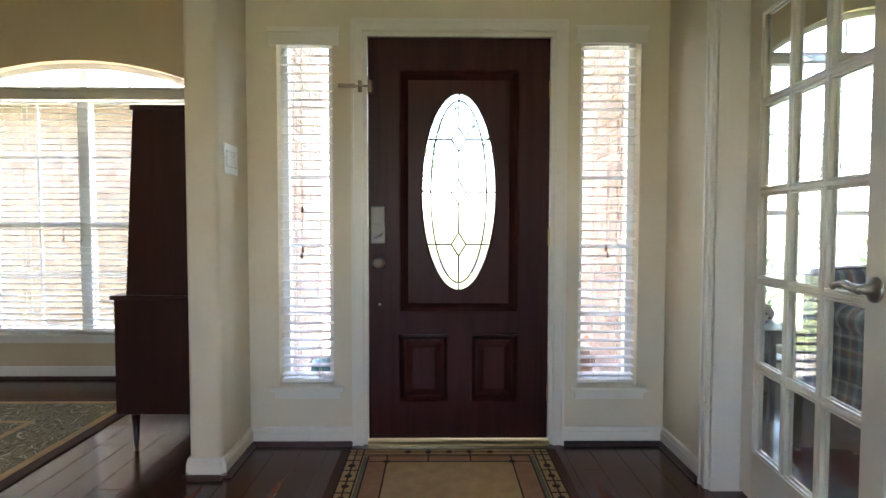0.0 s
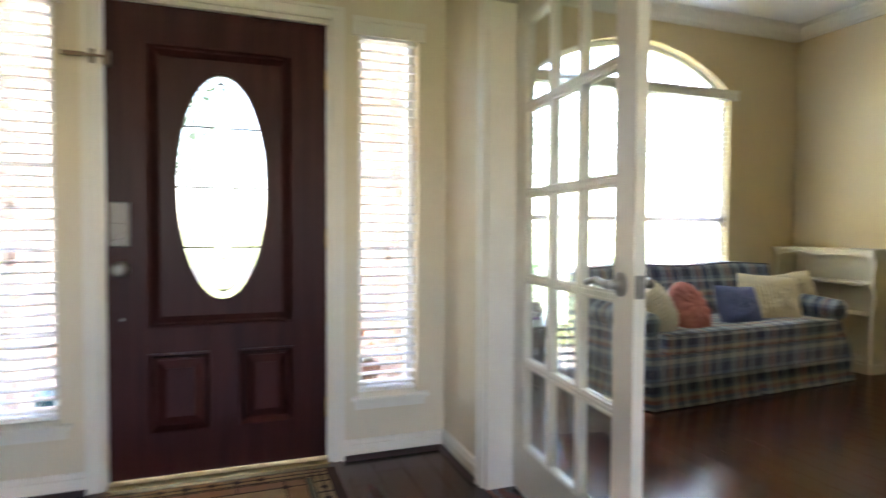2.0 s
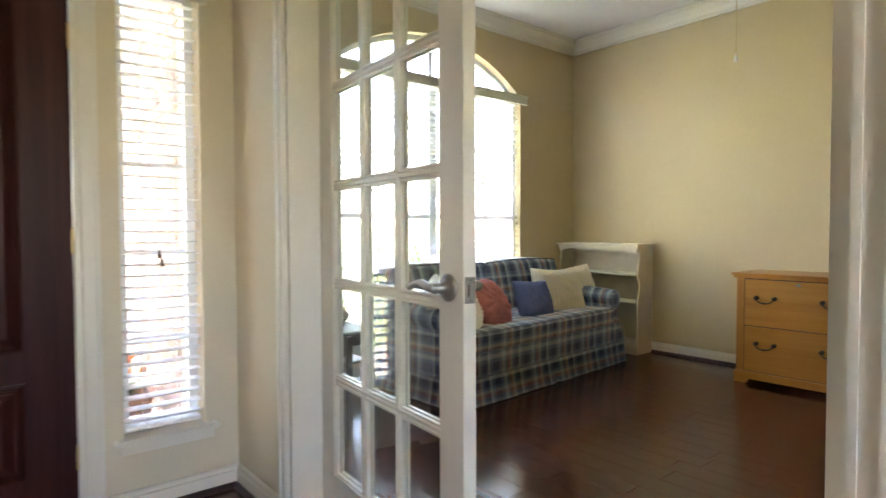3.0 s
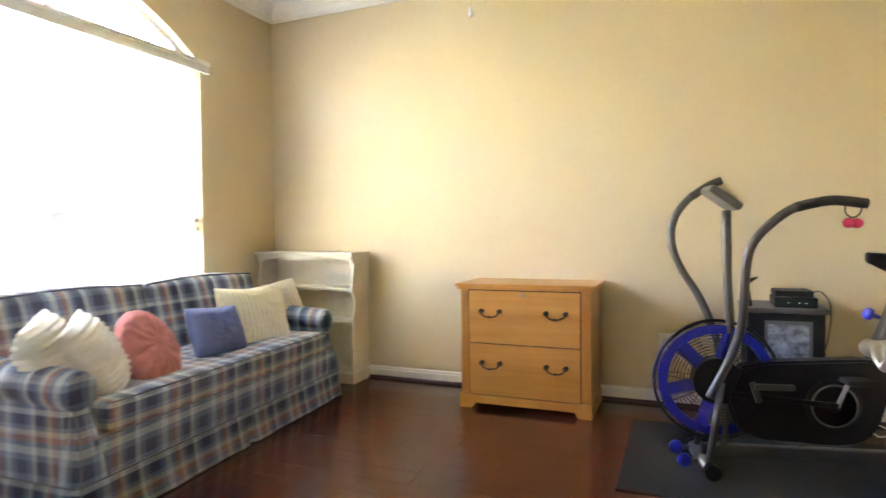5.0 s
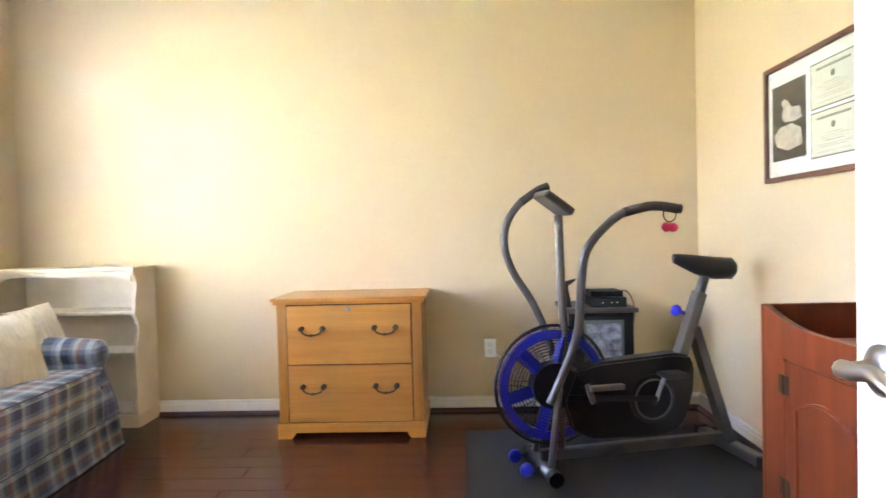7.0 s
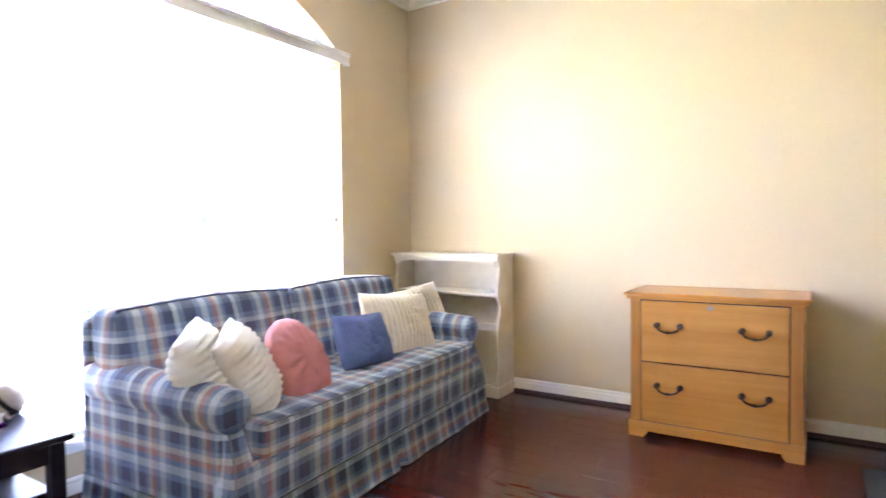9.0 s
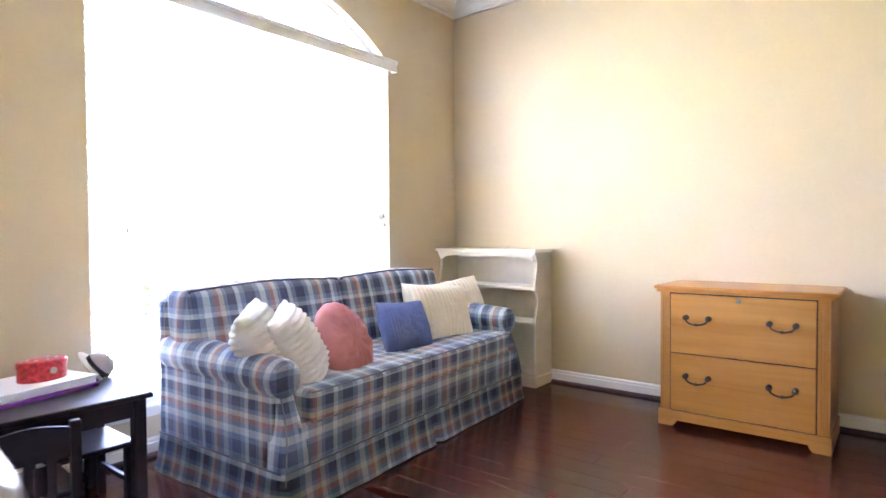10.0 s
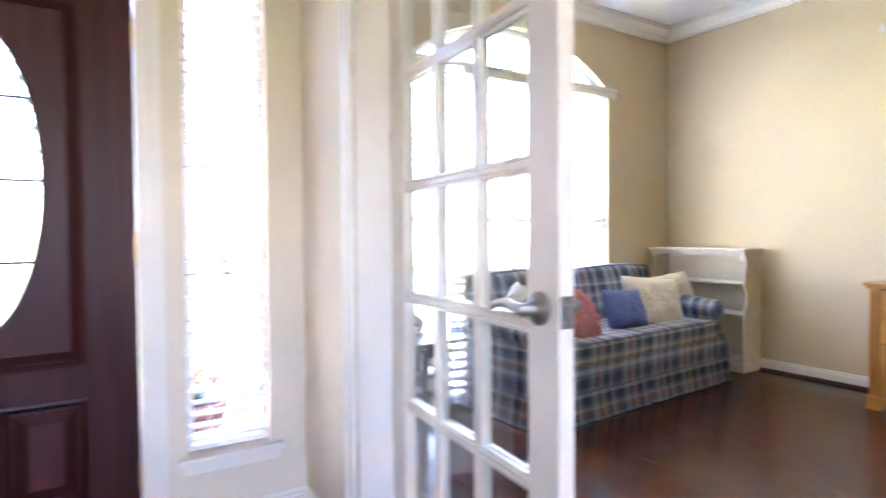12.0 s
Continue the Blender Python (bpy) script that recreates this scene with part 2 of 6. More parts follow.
DOOR_HOLES = [(-0.905, -0.63, 0.285, 2.07, 0), (-0.475, 0.475, 0.0, 2.07, 0), (0.605, 0.905, 0.285, 2.07, 0)]
OFFICE_WIN = (2.16, 4.12, 0.26, 2.30, 0.36)
DINING_WIN = (-3.66, -1.66, 0.32, 2.05, 0.22)
wall_with_hole("wall_front_door", "x", FRONT, 0.16, WALL_L, WALL_R, TOP, DOOR_HOLES, "cream painted wall with the front door and two sidelights", M_CREAM)
wall_with_hole("wall_office_window", "x", FACADE, 0.16, OFFICE, EAST, TOP, OFFICE_WIN, "beige painted office wall with an arched window")
wall_with_hole("wall_dining_window", "x", D_FACADE, 0.16, WEST, DINING, TOP, DINING_WIN, "beige painted dining room wall with an arched window")
wall_with_hole("wall_office_doorway", "y", WALL_R, OFFICE - WALL_R, BACK, FACADE, TOP, (OPEN_A, OPEN_B, 0.0, OPEN_H, 0), "cream painted wall with a wide double doorway", M_CREAM)
structure("wall_office_far", box((EAST, SOUTH - 0.12, 0), (EAST + 0.12, FACADE + 0.16, TOP)), M_WALL, "plain beige painted office wall", "wall")
structure("wall_office_side", box((OFFICE, SOUTH - 0.12, 0), (EAST, SOUTH, TOP)), M_WALL, "plain beige painted office wall", "wall")
structure("wall_partition", box((DINING, 2.33, 0), (WALL_L, D_FACADE + 0.16, TOP), 0.018, 3), M_CREAM, "cream partition with rounded corners beside the front door", "wall")
structure("wall_west", box((WEST - 0.12, BACK, 0), (WEST, D_FACADE + 0.16, TOP)), M_WALL, "plain beige painted wall", "wall")
# Its opening is made up, behind the camera, to light the foyer from the back.
wall_with_hole("wall_back", "x", BACK - 0.12, 0.12, WEST, WALL_R, TOP, (-1.3, 0.3, 1.15, 2.05, 0), "beige painted wall with an added, unseen opening that lets in light")
structure("ceiling", box((WEST - 0.12, BACK - 0.12, TOP), (EAST + 0.12, D_FACADE + 0.16, TOP + 0.1)), M_CEIL, "white painted ceiling", "ceiling")
structure("floor", box((WEST, BACK, -0.05), (EAST, D_FACADE, -0.012)), M_GROUT, "dark glossy mahogany plank floor", "floor")
structure("ground", box((-400, -400, -0.4), (400, 800, -0.25)), M_LAWN, "green lawn in front of the house", "ground")
# Made-up pale ground out of view; bounces sunlight in through the back opening.
structure("patio", box((-6.0, -9.0, -0.249), (3.0, BACK - 0.12, -0.236)), M_CONCRETE, "added pale slab behind the house, unseen, that bounces sunlight indoors", "patio")
# ---- trim ----
def run(bm, profile, p0, p1, inward):
    """A moulding: profile of (out from the wall, height) drawn from p0 to p1 along a wall."""
    ends = [[bm.verts.new((p[0] + u * inward[0], p[1] + u * inward[1], z)) for u, z in profile] for p in (p0, p1)]
    n = len(profile)
    bm.faces.new(ends[0])
    bm.faces.new(ends[1][::-1])
    for i in range(n):
        bm.faces.new((ends[0][i], ends[1][i], ends[1][(i + 1) % n], ends[0][(i + 1) % n]))


BASE = [(-0.004, 0.012), (0.016, 0.012), (0.016, 0.068), (0.011, 0.072), (0.011, 0.084), (0.006, 0.092), (-0.004, 0.094)]
SHOE = [(0.002, 0.0), (0.034, 0.0), (0.032, 0.012), (0.024, 0.021), (0.013, 0.024), (0.002, 0.024)]
CROWN = [(-0.004, TOP - 0.115), (0.012, TOP - 0.115), (0.016, TOP - 0.10), (0.028, TOP - 0.092), (0.045, TOP - 0.062), (0.075, TOP - 0.036), (0.092, TOP - 0.026), (0.096, TOP - 0.012), (0.108, TOP - 0.01), (0.108, TOP + 0.004), (-0.004, TOP + 0.004)]
RUNS = [
    ((WALL_L, FRONT), (-0.535, FRONT), (0, -1)), ((0.535, FRONT), (WALL_R, FRONT), (0, -1)),
    ((WALL_R, FRONT), (WALL_R, OPEN_B + 0.065), (-1, 0)), ((WALL_L, 2.33), (WALL_L, FRONT), (1, 0)),
    ((DINING, 2.33), (WALL_L, 2.33), (0, -1)), ((DINING, 2.33), (DINING, D_FACADE), (-1, 0)),
    ((WEST, D_FACADE), (DINING, D_FACADE), (0, -1)), ((OFFICE, FACADE), (EAST, FACADE), (0, -1)),
    ((EAST, SOUTH), (EAST, FACADE), (-1, 0)), ((OFFICE, SOUTH), (EAST, SOUTH), (0, 1)),
    ((OFFICE, OPEN_B + 0.065), (OFFICE, FACADE), (1, 0)), ((WALL_R, BACK), (WALL_R, OPEN_A - 0.065), (-1, 0)),
    ((WEST, BACK), (WALL_R, BACK), (0, 1)), ((WEST, BACK), (WEST, D_FACADE), (1, 0)),
]
for p0, p1, inward in RUNS:
    bm = bmesh.new()
    run(bm, BASE, p0, p1, inward)
    structure("baseboard", bm, M_TRIM, "white painted baseboard along the wall", "baseboard")
    bm = bmesh.new()
    run(bm, SHOE, p0, p1, inward)
    structure("trim", bm, M_SHOE, "dark shoe moulding at the foot of the wall", "moulding")
for p0, p1, inward in [((OFFICE, FACADE), (EAST, FACADE), (0, -1)), ((EAST, SOUTH), (EAST, FACADE), (-1, 0)), ((OFFICE, SOUTH), (EAST, SOUTH), (0, 1)), ((OFFICE, SOUTH), (OFFICE, FACADE), (1, 0)),
                       ((WEST, D_FACADE), (DINING, D_FACADE), (0, -1)), ((DINING, 2.33), (DINING, D_FACADE), (-1, 0))]:
    bm = bmesh.new()
    run(bm, CROWN, p0, p1, inward)
    structure("trim", bm, M_TRIM, "white painted crown moulding under the ceiling", "moulding")


def casing(name, axis, at, out, a, b, head, width=0.062, sides=(True, True)):
    """Stepped casing round a doorway: two legs and a head, proud of the wall by 18 mm."""
    bm = bmesh.new()
    for w0, w1, d in ((0.004, width, 0.014), (0.010, 0.022, 0.018), (width - 0.014, width, 0.021)):
        for lo, hi in (((a - w1, 0.0), (a - w0, head + w1)), ((b + w0, 0.0), (b + w1, head + w1)), ((a - w0, head + w0), (b + w0, head + w1))):
            u0, u1 = sorted((at - 0.003 * out, at + d * out))
            if axis == "x":
                add_box(bm, (lo[0], u0, lo[1]), (hi[0], u1, hi[1]))
            else:
                add_box(bm, (u0, lo[0], lo[1]), (u1, hi[0], hi[1]))
    return structure(name, bm, M_TRIM, "white stepped casing round the doorway", "casing")


casing("trim", "x", FRONT, -1, -0.475, 0.475, 2.07)
casing("trim", "y", WALL_R, -1, OPEN_A, OPEN_B, OPEN_H)
casing("trim", "y", OFFICE, 1, OPEN_A, OPEN_B, OPEN_H)
bm = bmesh.new()
for lo, hi in (((WALL_R - 0.002, OPEN_B - 0.018, 0), (OFFICE + 0.002, OPEN_B + 0.002, OPEN_H)), ((WALL_R - 0.002, OPEN_A - 0.002, 0), (OFFICE + 0.002, OPEN_A + 0.018, OPEN_H)), ((WALL_R - 0.002, OPEN_A, OPEN_H - 0.018), (OFFICE + 0.002, OPEN_B, OPEN_H + 0.002))):
    add_box(bm, lo, hi)
structure("trim", bm, M_TRIM, "white painted jamb lining of the double doorway", "jamb")
bm = bmesh.new()
for lo, hi in (((-0.477, FRONT - 0.002, 0), (-0.459, FRONT + 0.15, 2.07)), ((0.459, FRONT - 0.002, 0), (0.477, FRONT + 0.15, 2.07)), ((-0.475, FRONT - 0.002, 2.052), (0.475, FRONT + 0.15, 2.072))):
    add_box(bm, lo, hi)
structure("trim", bm, M_TRIM, "white painted jamb of the front door", "jamb")
structure("threshold", prism([(-0.459, 0.0), (0.459, 0.0), (0.459, 0.02), (-0.459, 0.02)], FRONT - 0.02, FRONT + 0.13), M_BRASS, "worn brass threshold under the front door", "threshold")


# ---- front door ----
def ellipse(rx, rz, n, cz=0.0):
    return [(rx * math.cos(2 * math.pi * k / n), cz + rz * math.sin(2 * math.pi * k / n)) for k in range(n)]


def add_frame(bm, a, b, z0, z1, w, y0, y1):
    """A flat square ring in the x-z plane."""
    for lo, hi in (((a, y0, z0), (a + w, y1, z1)), ((b - w, y0, z0), (b, y1, z1)), ((a + w, y0, z0), (b - w, y1, z0 + w)), ((a + w, y0, z1 - w), (b - w, y1, z1))):
        add_box(bm, lo, hi)


def ogee(bm, a, b, z0, z1, profile):
    """A mitred moulding round a panel: profile of (in from the edge, depth)."""
    rings = [[bm.verts.new((x, y, z)) for x, z in ((a + i, z0 + i), (b - i, z0 + i), (b - i, z1 - i), (a + i, z1 - i))] for i, y in profile]
    for p, q in zip(rings, rings[1:]):
        for k in range(4):
            bm.faces.new((p[k], p[(k + 1) % 4], q[(k + 1) % 4], q[k]))


M_LEAD = material("dark_lead_came", (0.05, 0.05, 0.05), 0.45, 0.6)
M_TEXGLASS = glass_material("leaded_glass", 0.08, (0.27, 0.285, 0.275))
DY = FRONT + 0.022
door = thing("door_1", "closed dark mahogany front door with an oval leaded glass", "door", pose(0, DY, 0))
door["kind"] = "structure"
bm = bmesh.new()
for lo, hi in (((-0.456, 0, 0.025), (-0.30, 0.044, 2.05)), ((0.30, 0, 0.025), (0.456, 0.044, 2.05)), ((-0.30, 0, 1.89), (0.30, 0.044, 2.05)), ((-0.30, 0, 0.56), (0.30, 0.044, 0.675)), ((-0.30, 0, 0.025), (0.30, 0.044, 0.215)), ((-0.055, 0, 0.215), (0.065, 0.044, 0.56))):
    add_box(bm, lo, hi)
part("door_frame", bm, M_DOOR, door)
bm = bmesh.new()
N = 64
CZ = 1.285
ring_in = ellipse(0.186, 0.497, N)
front, back = [], []
for k in range(N):
    ang = 2 * math.pi * k / N
    c, s = math.cos(ang) * 0.186, math.sin(ang) * 0.497
    f = min(0.30 / abs(c) if abs(c) > 1e-6 else 99, 0.6075 / abs(s) if abs(s) > 1e-6 else 99)
    quad = [(c, s), (c * f, s * f)]
    front.append([bm.verts.new((x, 0.016, CZ - 0.0025 + z)) for x, z in quad])
    back.append([bm.verts.new((x, 0.036, CZ - 0.0025 + z)) for x, z in quad])
for k in range(N):
    a, b = k, (k + 1) % N
    bm.faces.new((front[a][0], front[b][0], front[b][1], front[a][1]))
    bm.faces.new((back[a][0], back[a][1], back[b][1], back[b][0]))
    bm.faces.new((front[a][0], back[a][0], back[b][0], front[b][0]))
part("upper_panel", bm, M_DOOR, door)
bm = bmesh.new()
ogee(bm, -0.302, 0.302, 0.673, 1.892, ((0, 0.0), (0, -0.011), (0.010, -0.013), (0.018, -0.006), (0.024, -0.004), (0.046, 0.0155), (0.048, 0.02)))
part("panel_moulding", bm, M_DOOR, door)
rim = [(x, 0.014, CZ + z) for x, z in ellipse(0.19, 0.501, 72)]
bm = bmesh.new()
add_tube(bm, rim + rim[:1], 0.006, 8, False)
part("oval_rim", bm, M_DOOR, door, smooth=True)
for a, b in ((-0.30, -0.055), (0.065, 0.30)):
    bm = bmesh.new()
    add_box(bm, (a, 0.017, 0.215), (b, 0.03, 0.56))
    ogee(bm, a + 0.032, b - 0.032, 0.247, 0.528, ((0, 0.017), (0, 0.012), (0.034, -0.004), (0.036, -0.006)))
    add_box(bm, (a + 0.066, -0.0065, 0.281), (b - 0.066, 0.01, 0.494))
    part("lower_panel", bm, M_DOOR, door)
    bm = bmesh.new()
    ogee(bm, a - 0.002, b + 0.002, 0.213, 0.562, ((0, 0.0), (0, -0.009), (0.008, -0.011), (0.014, -0.004), (0.026, 0.016), (0.027, 0.018)))
    part("panel_moulding", bm, M_DOOR, door)
bm = bmesh.new()
lo = [bm.verts.new((x, 0.026, CZ + z)) for x, z in ellipse(0.19, 0.50, 72)]
bm.faces.new(lo)
glass = part("oval_glass", bm, M_TEXGLASS, door, "clear leaded oval glass")
glass.visible_shadow = False
bm = bmesh.new()


def came(points, r=0.004):
    add_tube(bm, [(x, 0.022, CZ + z) for x, z in points], r, 6)


came([(0, -0.497), (0, -0.325)]), came([(0, -0.205), (0, -0.06)]), came([(0, 0.06), (0, 0.205)]), came([(0, 0.325), (0, 0.497)])
for z in (-0.265, 0.0, 0.265):
    w = 0.186 * math.sqrt(1 - (z / 0.497) ** 2)
    came([(-w, z), (-0.037, z)]), came([(0.037, z), (w, z)])
    came([(-0.037, z), (0, z + 0.06)]), came([(0, z + 0.06), (0.037, z)]), came([(0.037, z), (0, z - 0.06)]), came([(0, z - 0.06), (-0.037, z)])
inner = ellipse(0.142, 0.46, 64)
came(inner + inner[:1])
part("lead_came", bm, M_LEAD, glass)
# lock, knob, guard, hinges
lock = part("keypad_lock", box((-0.441, -0.026, 1.024), (-0.367, 0.0, 1.212), 0.006), M_LOCK, door, "satin nickel keypad deadbolt")
part("lock_cover", box((-0.437, -0.032, 1.12), (-0.371, -0.024, 1.208), 0.004), M_LOCK, lock)
part("thumb_turn", tube([(-0.42, -0.035, 1.055), (-0.40, -0.042, 1.06), (-0.385, -0.038, 1.075)], 0.006, 8), M_NICKEL, lock, smooth=True)
KN = pose(-0.403, 0, 0.93, 90, 0, 0)
part("door_knob", lathe([(0.033, 0), (0.033, 0.006), (0.026, 0.010), (0.012, 0.016), (0.011, 0.032), (0.022, 0.040), (0.029, 0.052), (0.028, 0.062), (0.018, 0.069), (0.002, 0.071)], KN, 24), M_NICKEL, door, "round satin nickel knob", True)
part("viewer_dot", lathe([(0.007, 0), (0.007, 0.004), (0.004, 0.006)], pose(-0.40, 0, 0.715, 90, 0, 0), 12), M_NICKEL, door)
for z in (1.80, 1.06, 0.26):
    bm = bmesh.new()
    add_tube(bm, [(0.462, -0.006, z - 0.05), (0.462, -0.006, z + 0.05)], 0.006, 10)
    add_box(bm, (0.452, -0.002, z - 0.045), (0.474, 0.001, z + 0.045))
    part("hinge", bm, M_BRASS, door, "brass butt hinge")
guard = thing("door_guard", "bronze swing bar door guard on the jamb", "door guard", pose(-0.47, FRONT - 0.026, 1.80))
bm = box((-0.045, -0.012, -0.005), (0.02, -0.004, 0.005), 0.002)
add_box(bm, (-0.125, -0.018, -0.008), (-0.04, -0.004, 0.008))
part("bar", bm, M_BRONZE, guard)
part("plate", box((-0.03, -0.002, -0.028), (-0.012, 0.012, 0.028), 0.002), M_BRONZE, guard)
part("keeper", box((0.018, -0.004, -0.03), (0.038, 0.046, 0.03), 0.002), M_BRONZE, guard)


# ---- windows and blinds ----
def window(name, a, b, sill, head, y, rise=0.0, columns=1, rows=4, mid=True, transom=None, label="", glass=None):
    """Vinyl window in a wall hole: frame, mullion, check rail, thin muntins and panes."""
    w = thing(name, label, "window", pose(0, y, 0))
    w["kind"] = "structure"
    top = transom if rise else head
    bm = bmesh.new()
    add_frame(bm, a, b, sill, top, 0.035, -0.03, 0.03)
    part("window_frame", bm, M_VINYL, w)
    cols = 2 if columns > 1 else 1
    span = (b - a) / cols
    if cols == 2:
        part("mullion", box(((a + b) / 2 - 0.04, -0.035, sill + 0.035), ((a + b) / 2 + 0.04, 0.035, top - 0.035)), M_VINYL, w)
    zm = (sill + top) / 2 - 0.06
    for c in range(cols):
        x0, x1 = a + c * span + 0.035, a + (c + 1) * span - 0.035
        if mid:
            part("check_rail", box((x0, -0.028, zm - 0.02), (x1, 0.02, zm + 0.02)), M_VINYL, w)
        bm = bmesh.new()
        nv = 3 if cols == 2 else 1
        for k in range(1, nv):
            x = x0 + (x1 - x0) * k / nv
            add_box(bm, (x - 0.008, -0.008, sill + 0.03), (x + 0.008, 0.006, top - 0.03))
        for k in range(1, rows):
            z = sill + (top - sill) * k / rows
            if abs(z - zm) > 0.1:
                add_box(bm, (x0, -0.010, z - 0.008), (x1, 0.008, z + 0.008))
        part("muntin", bm, M_VINYL, w)
        bm = bmesh.new()
        add_box(bm, (x0, 0.010, sill + 0.03), (x1, 0.014, top - 0.03))
        g = part("pane", bm, glass or M_GLASS, w)
        g.visible_shadow = False
    if rise:
        part("transom_bar", box((a, -0.035, top - 0.03), (b, 0.035, top + 0.04)), M_VINYL, w)
        n = 28
        bm = bmesh.new()
        for k in range(n):
            u0, u1 = a + (b - a) * k / n, a + (b - a) * (k + 1) / n
            z0, z1 = (head + arch_rise(v, a, b, rise) for v in (u0, u1))
            add_prism(bm, [(u0, z0 - 0.045), (u1, z1 - 0.045), (u1, z1 + 0.004), (u0, z0 + 0.004)], -0.03, 0.03)
        part("arch_frame", bm, M_VINYL, w)
        bm = bmesh.new()
        outline = [(a, top), (b, top)] + [(b - (b - a) * k / n, head + arch_rise(b - (b - a) * k / n, a, b, rise) - 0.01) for k in range(n + 1)]
        bm.faces.new([bm.verts.new((x, 0.012, z)) for x, z in outline])
        g = part("arch_pane", bm, glass or M_GLASS, w)
        g.visible_shadow = False
        bm = bmesh.new()
        for k in (1, 2, 3, 4, 5):
            x = a + (b - a) * k / 6
            r = 0.022 if k == 3 else 0.007
            add_box(bm, (x - r, -0.012, top), (x + r, 0.008, head + arch_rise(x, a, b, rise) - 0.02))
        part("arch_muntin", bm, M_VINYL, w)
    return w


window("window_1", -0.905, -0.63, 0.305, 2.07, FRONT + 0.115, rows=5, mid=False, glass=M_SIDEPANE, label="narrow white sidelight window beside the front door")
window("window_2", 0.605, 0.905, 0.305, 2.07, FRONT + 0.115, rows=5, mid=False, glass=M_SIDEPANE, label="narrow white sidelight window beside the front door")
window("window_3", OFFICE_WIN[0], OFFICE_WIN[1], OFFICE_WIN[2], OFFICE_WIN[3], FACADE + 0.10, OFFICE_WIN[4], 2, 4, True, 2.27, "large white arched double window of the office", M_OFFPANE)
window("window_4", DINING_WIN[0], DINING_WIN[1], DINING_WIN[2], DINING_WIN[3], D_FACADE + 0.10, DINING_WIN[4], 2, 4, True, 2.02, "large white arched double window of the dining room", M_PANE)


def sill(a, b, y, z, out=0.045):
    bm = bmesh.new()
    add_box(bm, (a - 0.05, y - out, z - 0.022), (b + 0.05, y + 0.09, z))
    bmesh.ops.bevel(bm, geom=bm.edges[:], offset=0.006, segments=2, affect="EDGES")
    add_box(bm, (a - 0.03, y - 0.022, z - 0.06), (b + 0.03, y + 0.002, z - 0.0225))
    add_box(bm, (a - 0.03, y - 0.028, z - 0.036), (b + 0.03, y + 0.002, z - 0.0226))
    structure("window_sill", bm, M_TRIM, "white painted window sill with a stepped apron", "sill")


sill(-0.895, -0.63, FRONT, 0.303)
sill(0.62, 0.905, FRONT, 0.300)
sill(OFFICE_WIN[0], OFFICE_WIN[1], FACADE, OFFICE_WIN[2] + 0.004)
sill(DINING_WIN[0], DINING_WIN[1], D_FACADE, DINING_WIN[2] + 0.004)

M_TASSEL = material("wooden_tassel", (0.12, 0.07, 0.045), 0.5)
M_CORD = material("white_cord", (0.75, 0.73, 0.68), 0.8)


def blind(label, a, b, bottom, top, y, valance, pitch, tilt, tassels, proud=0.05):
    """A slatted blind hung in a window: valance, slats, bottom rail, cords with tassels."""
    w = thing("window_blind", label, "blind", pose(0, y, 0))
    va, vb, vz0, vz1 = valance
    bm = box((va, -proud, vz0), (vb, -proud + 0.012, vz1), 0.0)
    add_box(bm, (va - 0.004, -proud - 0.008, vz1 - 0.02), (vb + 0.004, -proud + 0.011, vz1 + 0.003))
    add_box(bm, (va - 0.002, -proud - 0.004, vz0 - 0.002), (vb + 0.002, -proud + 0.011, vz0 + 0.012))
    for x in (va, vb - 0.01):
        add_box(bm, (x, -proud + 0.012, vz0), (x + 0.01, -0.032, vz1 - 0.02))
    part("valance", bm, M_TRIM, w)
    part("bottom_rail", box((a + 0.004, -0.026, bottom + 0.004), (b - 0.004, 0.026, bottom + 0.022), 0.004), M_SLAT, w)
    sb = bmesh.new()
    n = 4
    rows = []
    for k in range(n + 1):
        v = -0.025 + 0.05 * k / n
        z = 0.0016 * (1 - (v / 0.025) ** 2)
        rows.append([sb.verts.new((s, v, z + d)) for s, d in ((a + 0.003, -0.0015), (b - 0.003, -0.0015), (b - 0.003, 0.0015), (a + 0.003, 0.0015))])
    for p, q in zip(rows, rows[1:]):
        for k in range(4):
            sb.faces.new((p[k], p[(k + 1) % 4], q[(k + 1) % 4], q[k]))
    sb.faces.new(rows[0])
    sb.faces.new(rows[-1][::-1])
    mesh = mesh_of("slat", sb, M_SLAT)
    z = bottom + 0.045
    while z < top - 0.005:
        s = piece("slat", mesh, w, 0, 0, z)
        s.rotation_euler = (radians(tilt + random.uniform(-1.2, 1.2)), 0, 0)
        z += pitch
    count = 2 if b - a < 0.6 else 5
    for k in range(count):
        x = a + (b - a) * (k + 0.5) / count if count > 2 else a + (b - a) * (0.28 + 0.44 * k)
        for v in (-0.027, 0.027):
            part("ladder_cord", box((x - 0.0012, v - 0.0008, bottom + 0.01), (x + 0.0012, v + 0.0008, top)), M_CORD, w)
    for x, z in tassels:
        c = part("pull_cord", tube([(x, -0.034, z), (x, -0.034, top)], 0.0012, 5), M_CORD, w)
        part("tassel", lathe([(0.002, 0.03), (0.005, 0.022), (0.008, 0.004), (0.007, 0.0), (0.003, -0.002)], pose(x, -0.034, z - 0.02), 10), M_TASSEL, c)
    return w


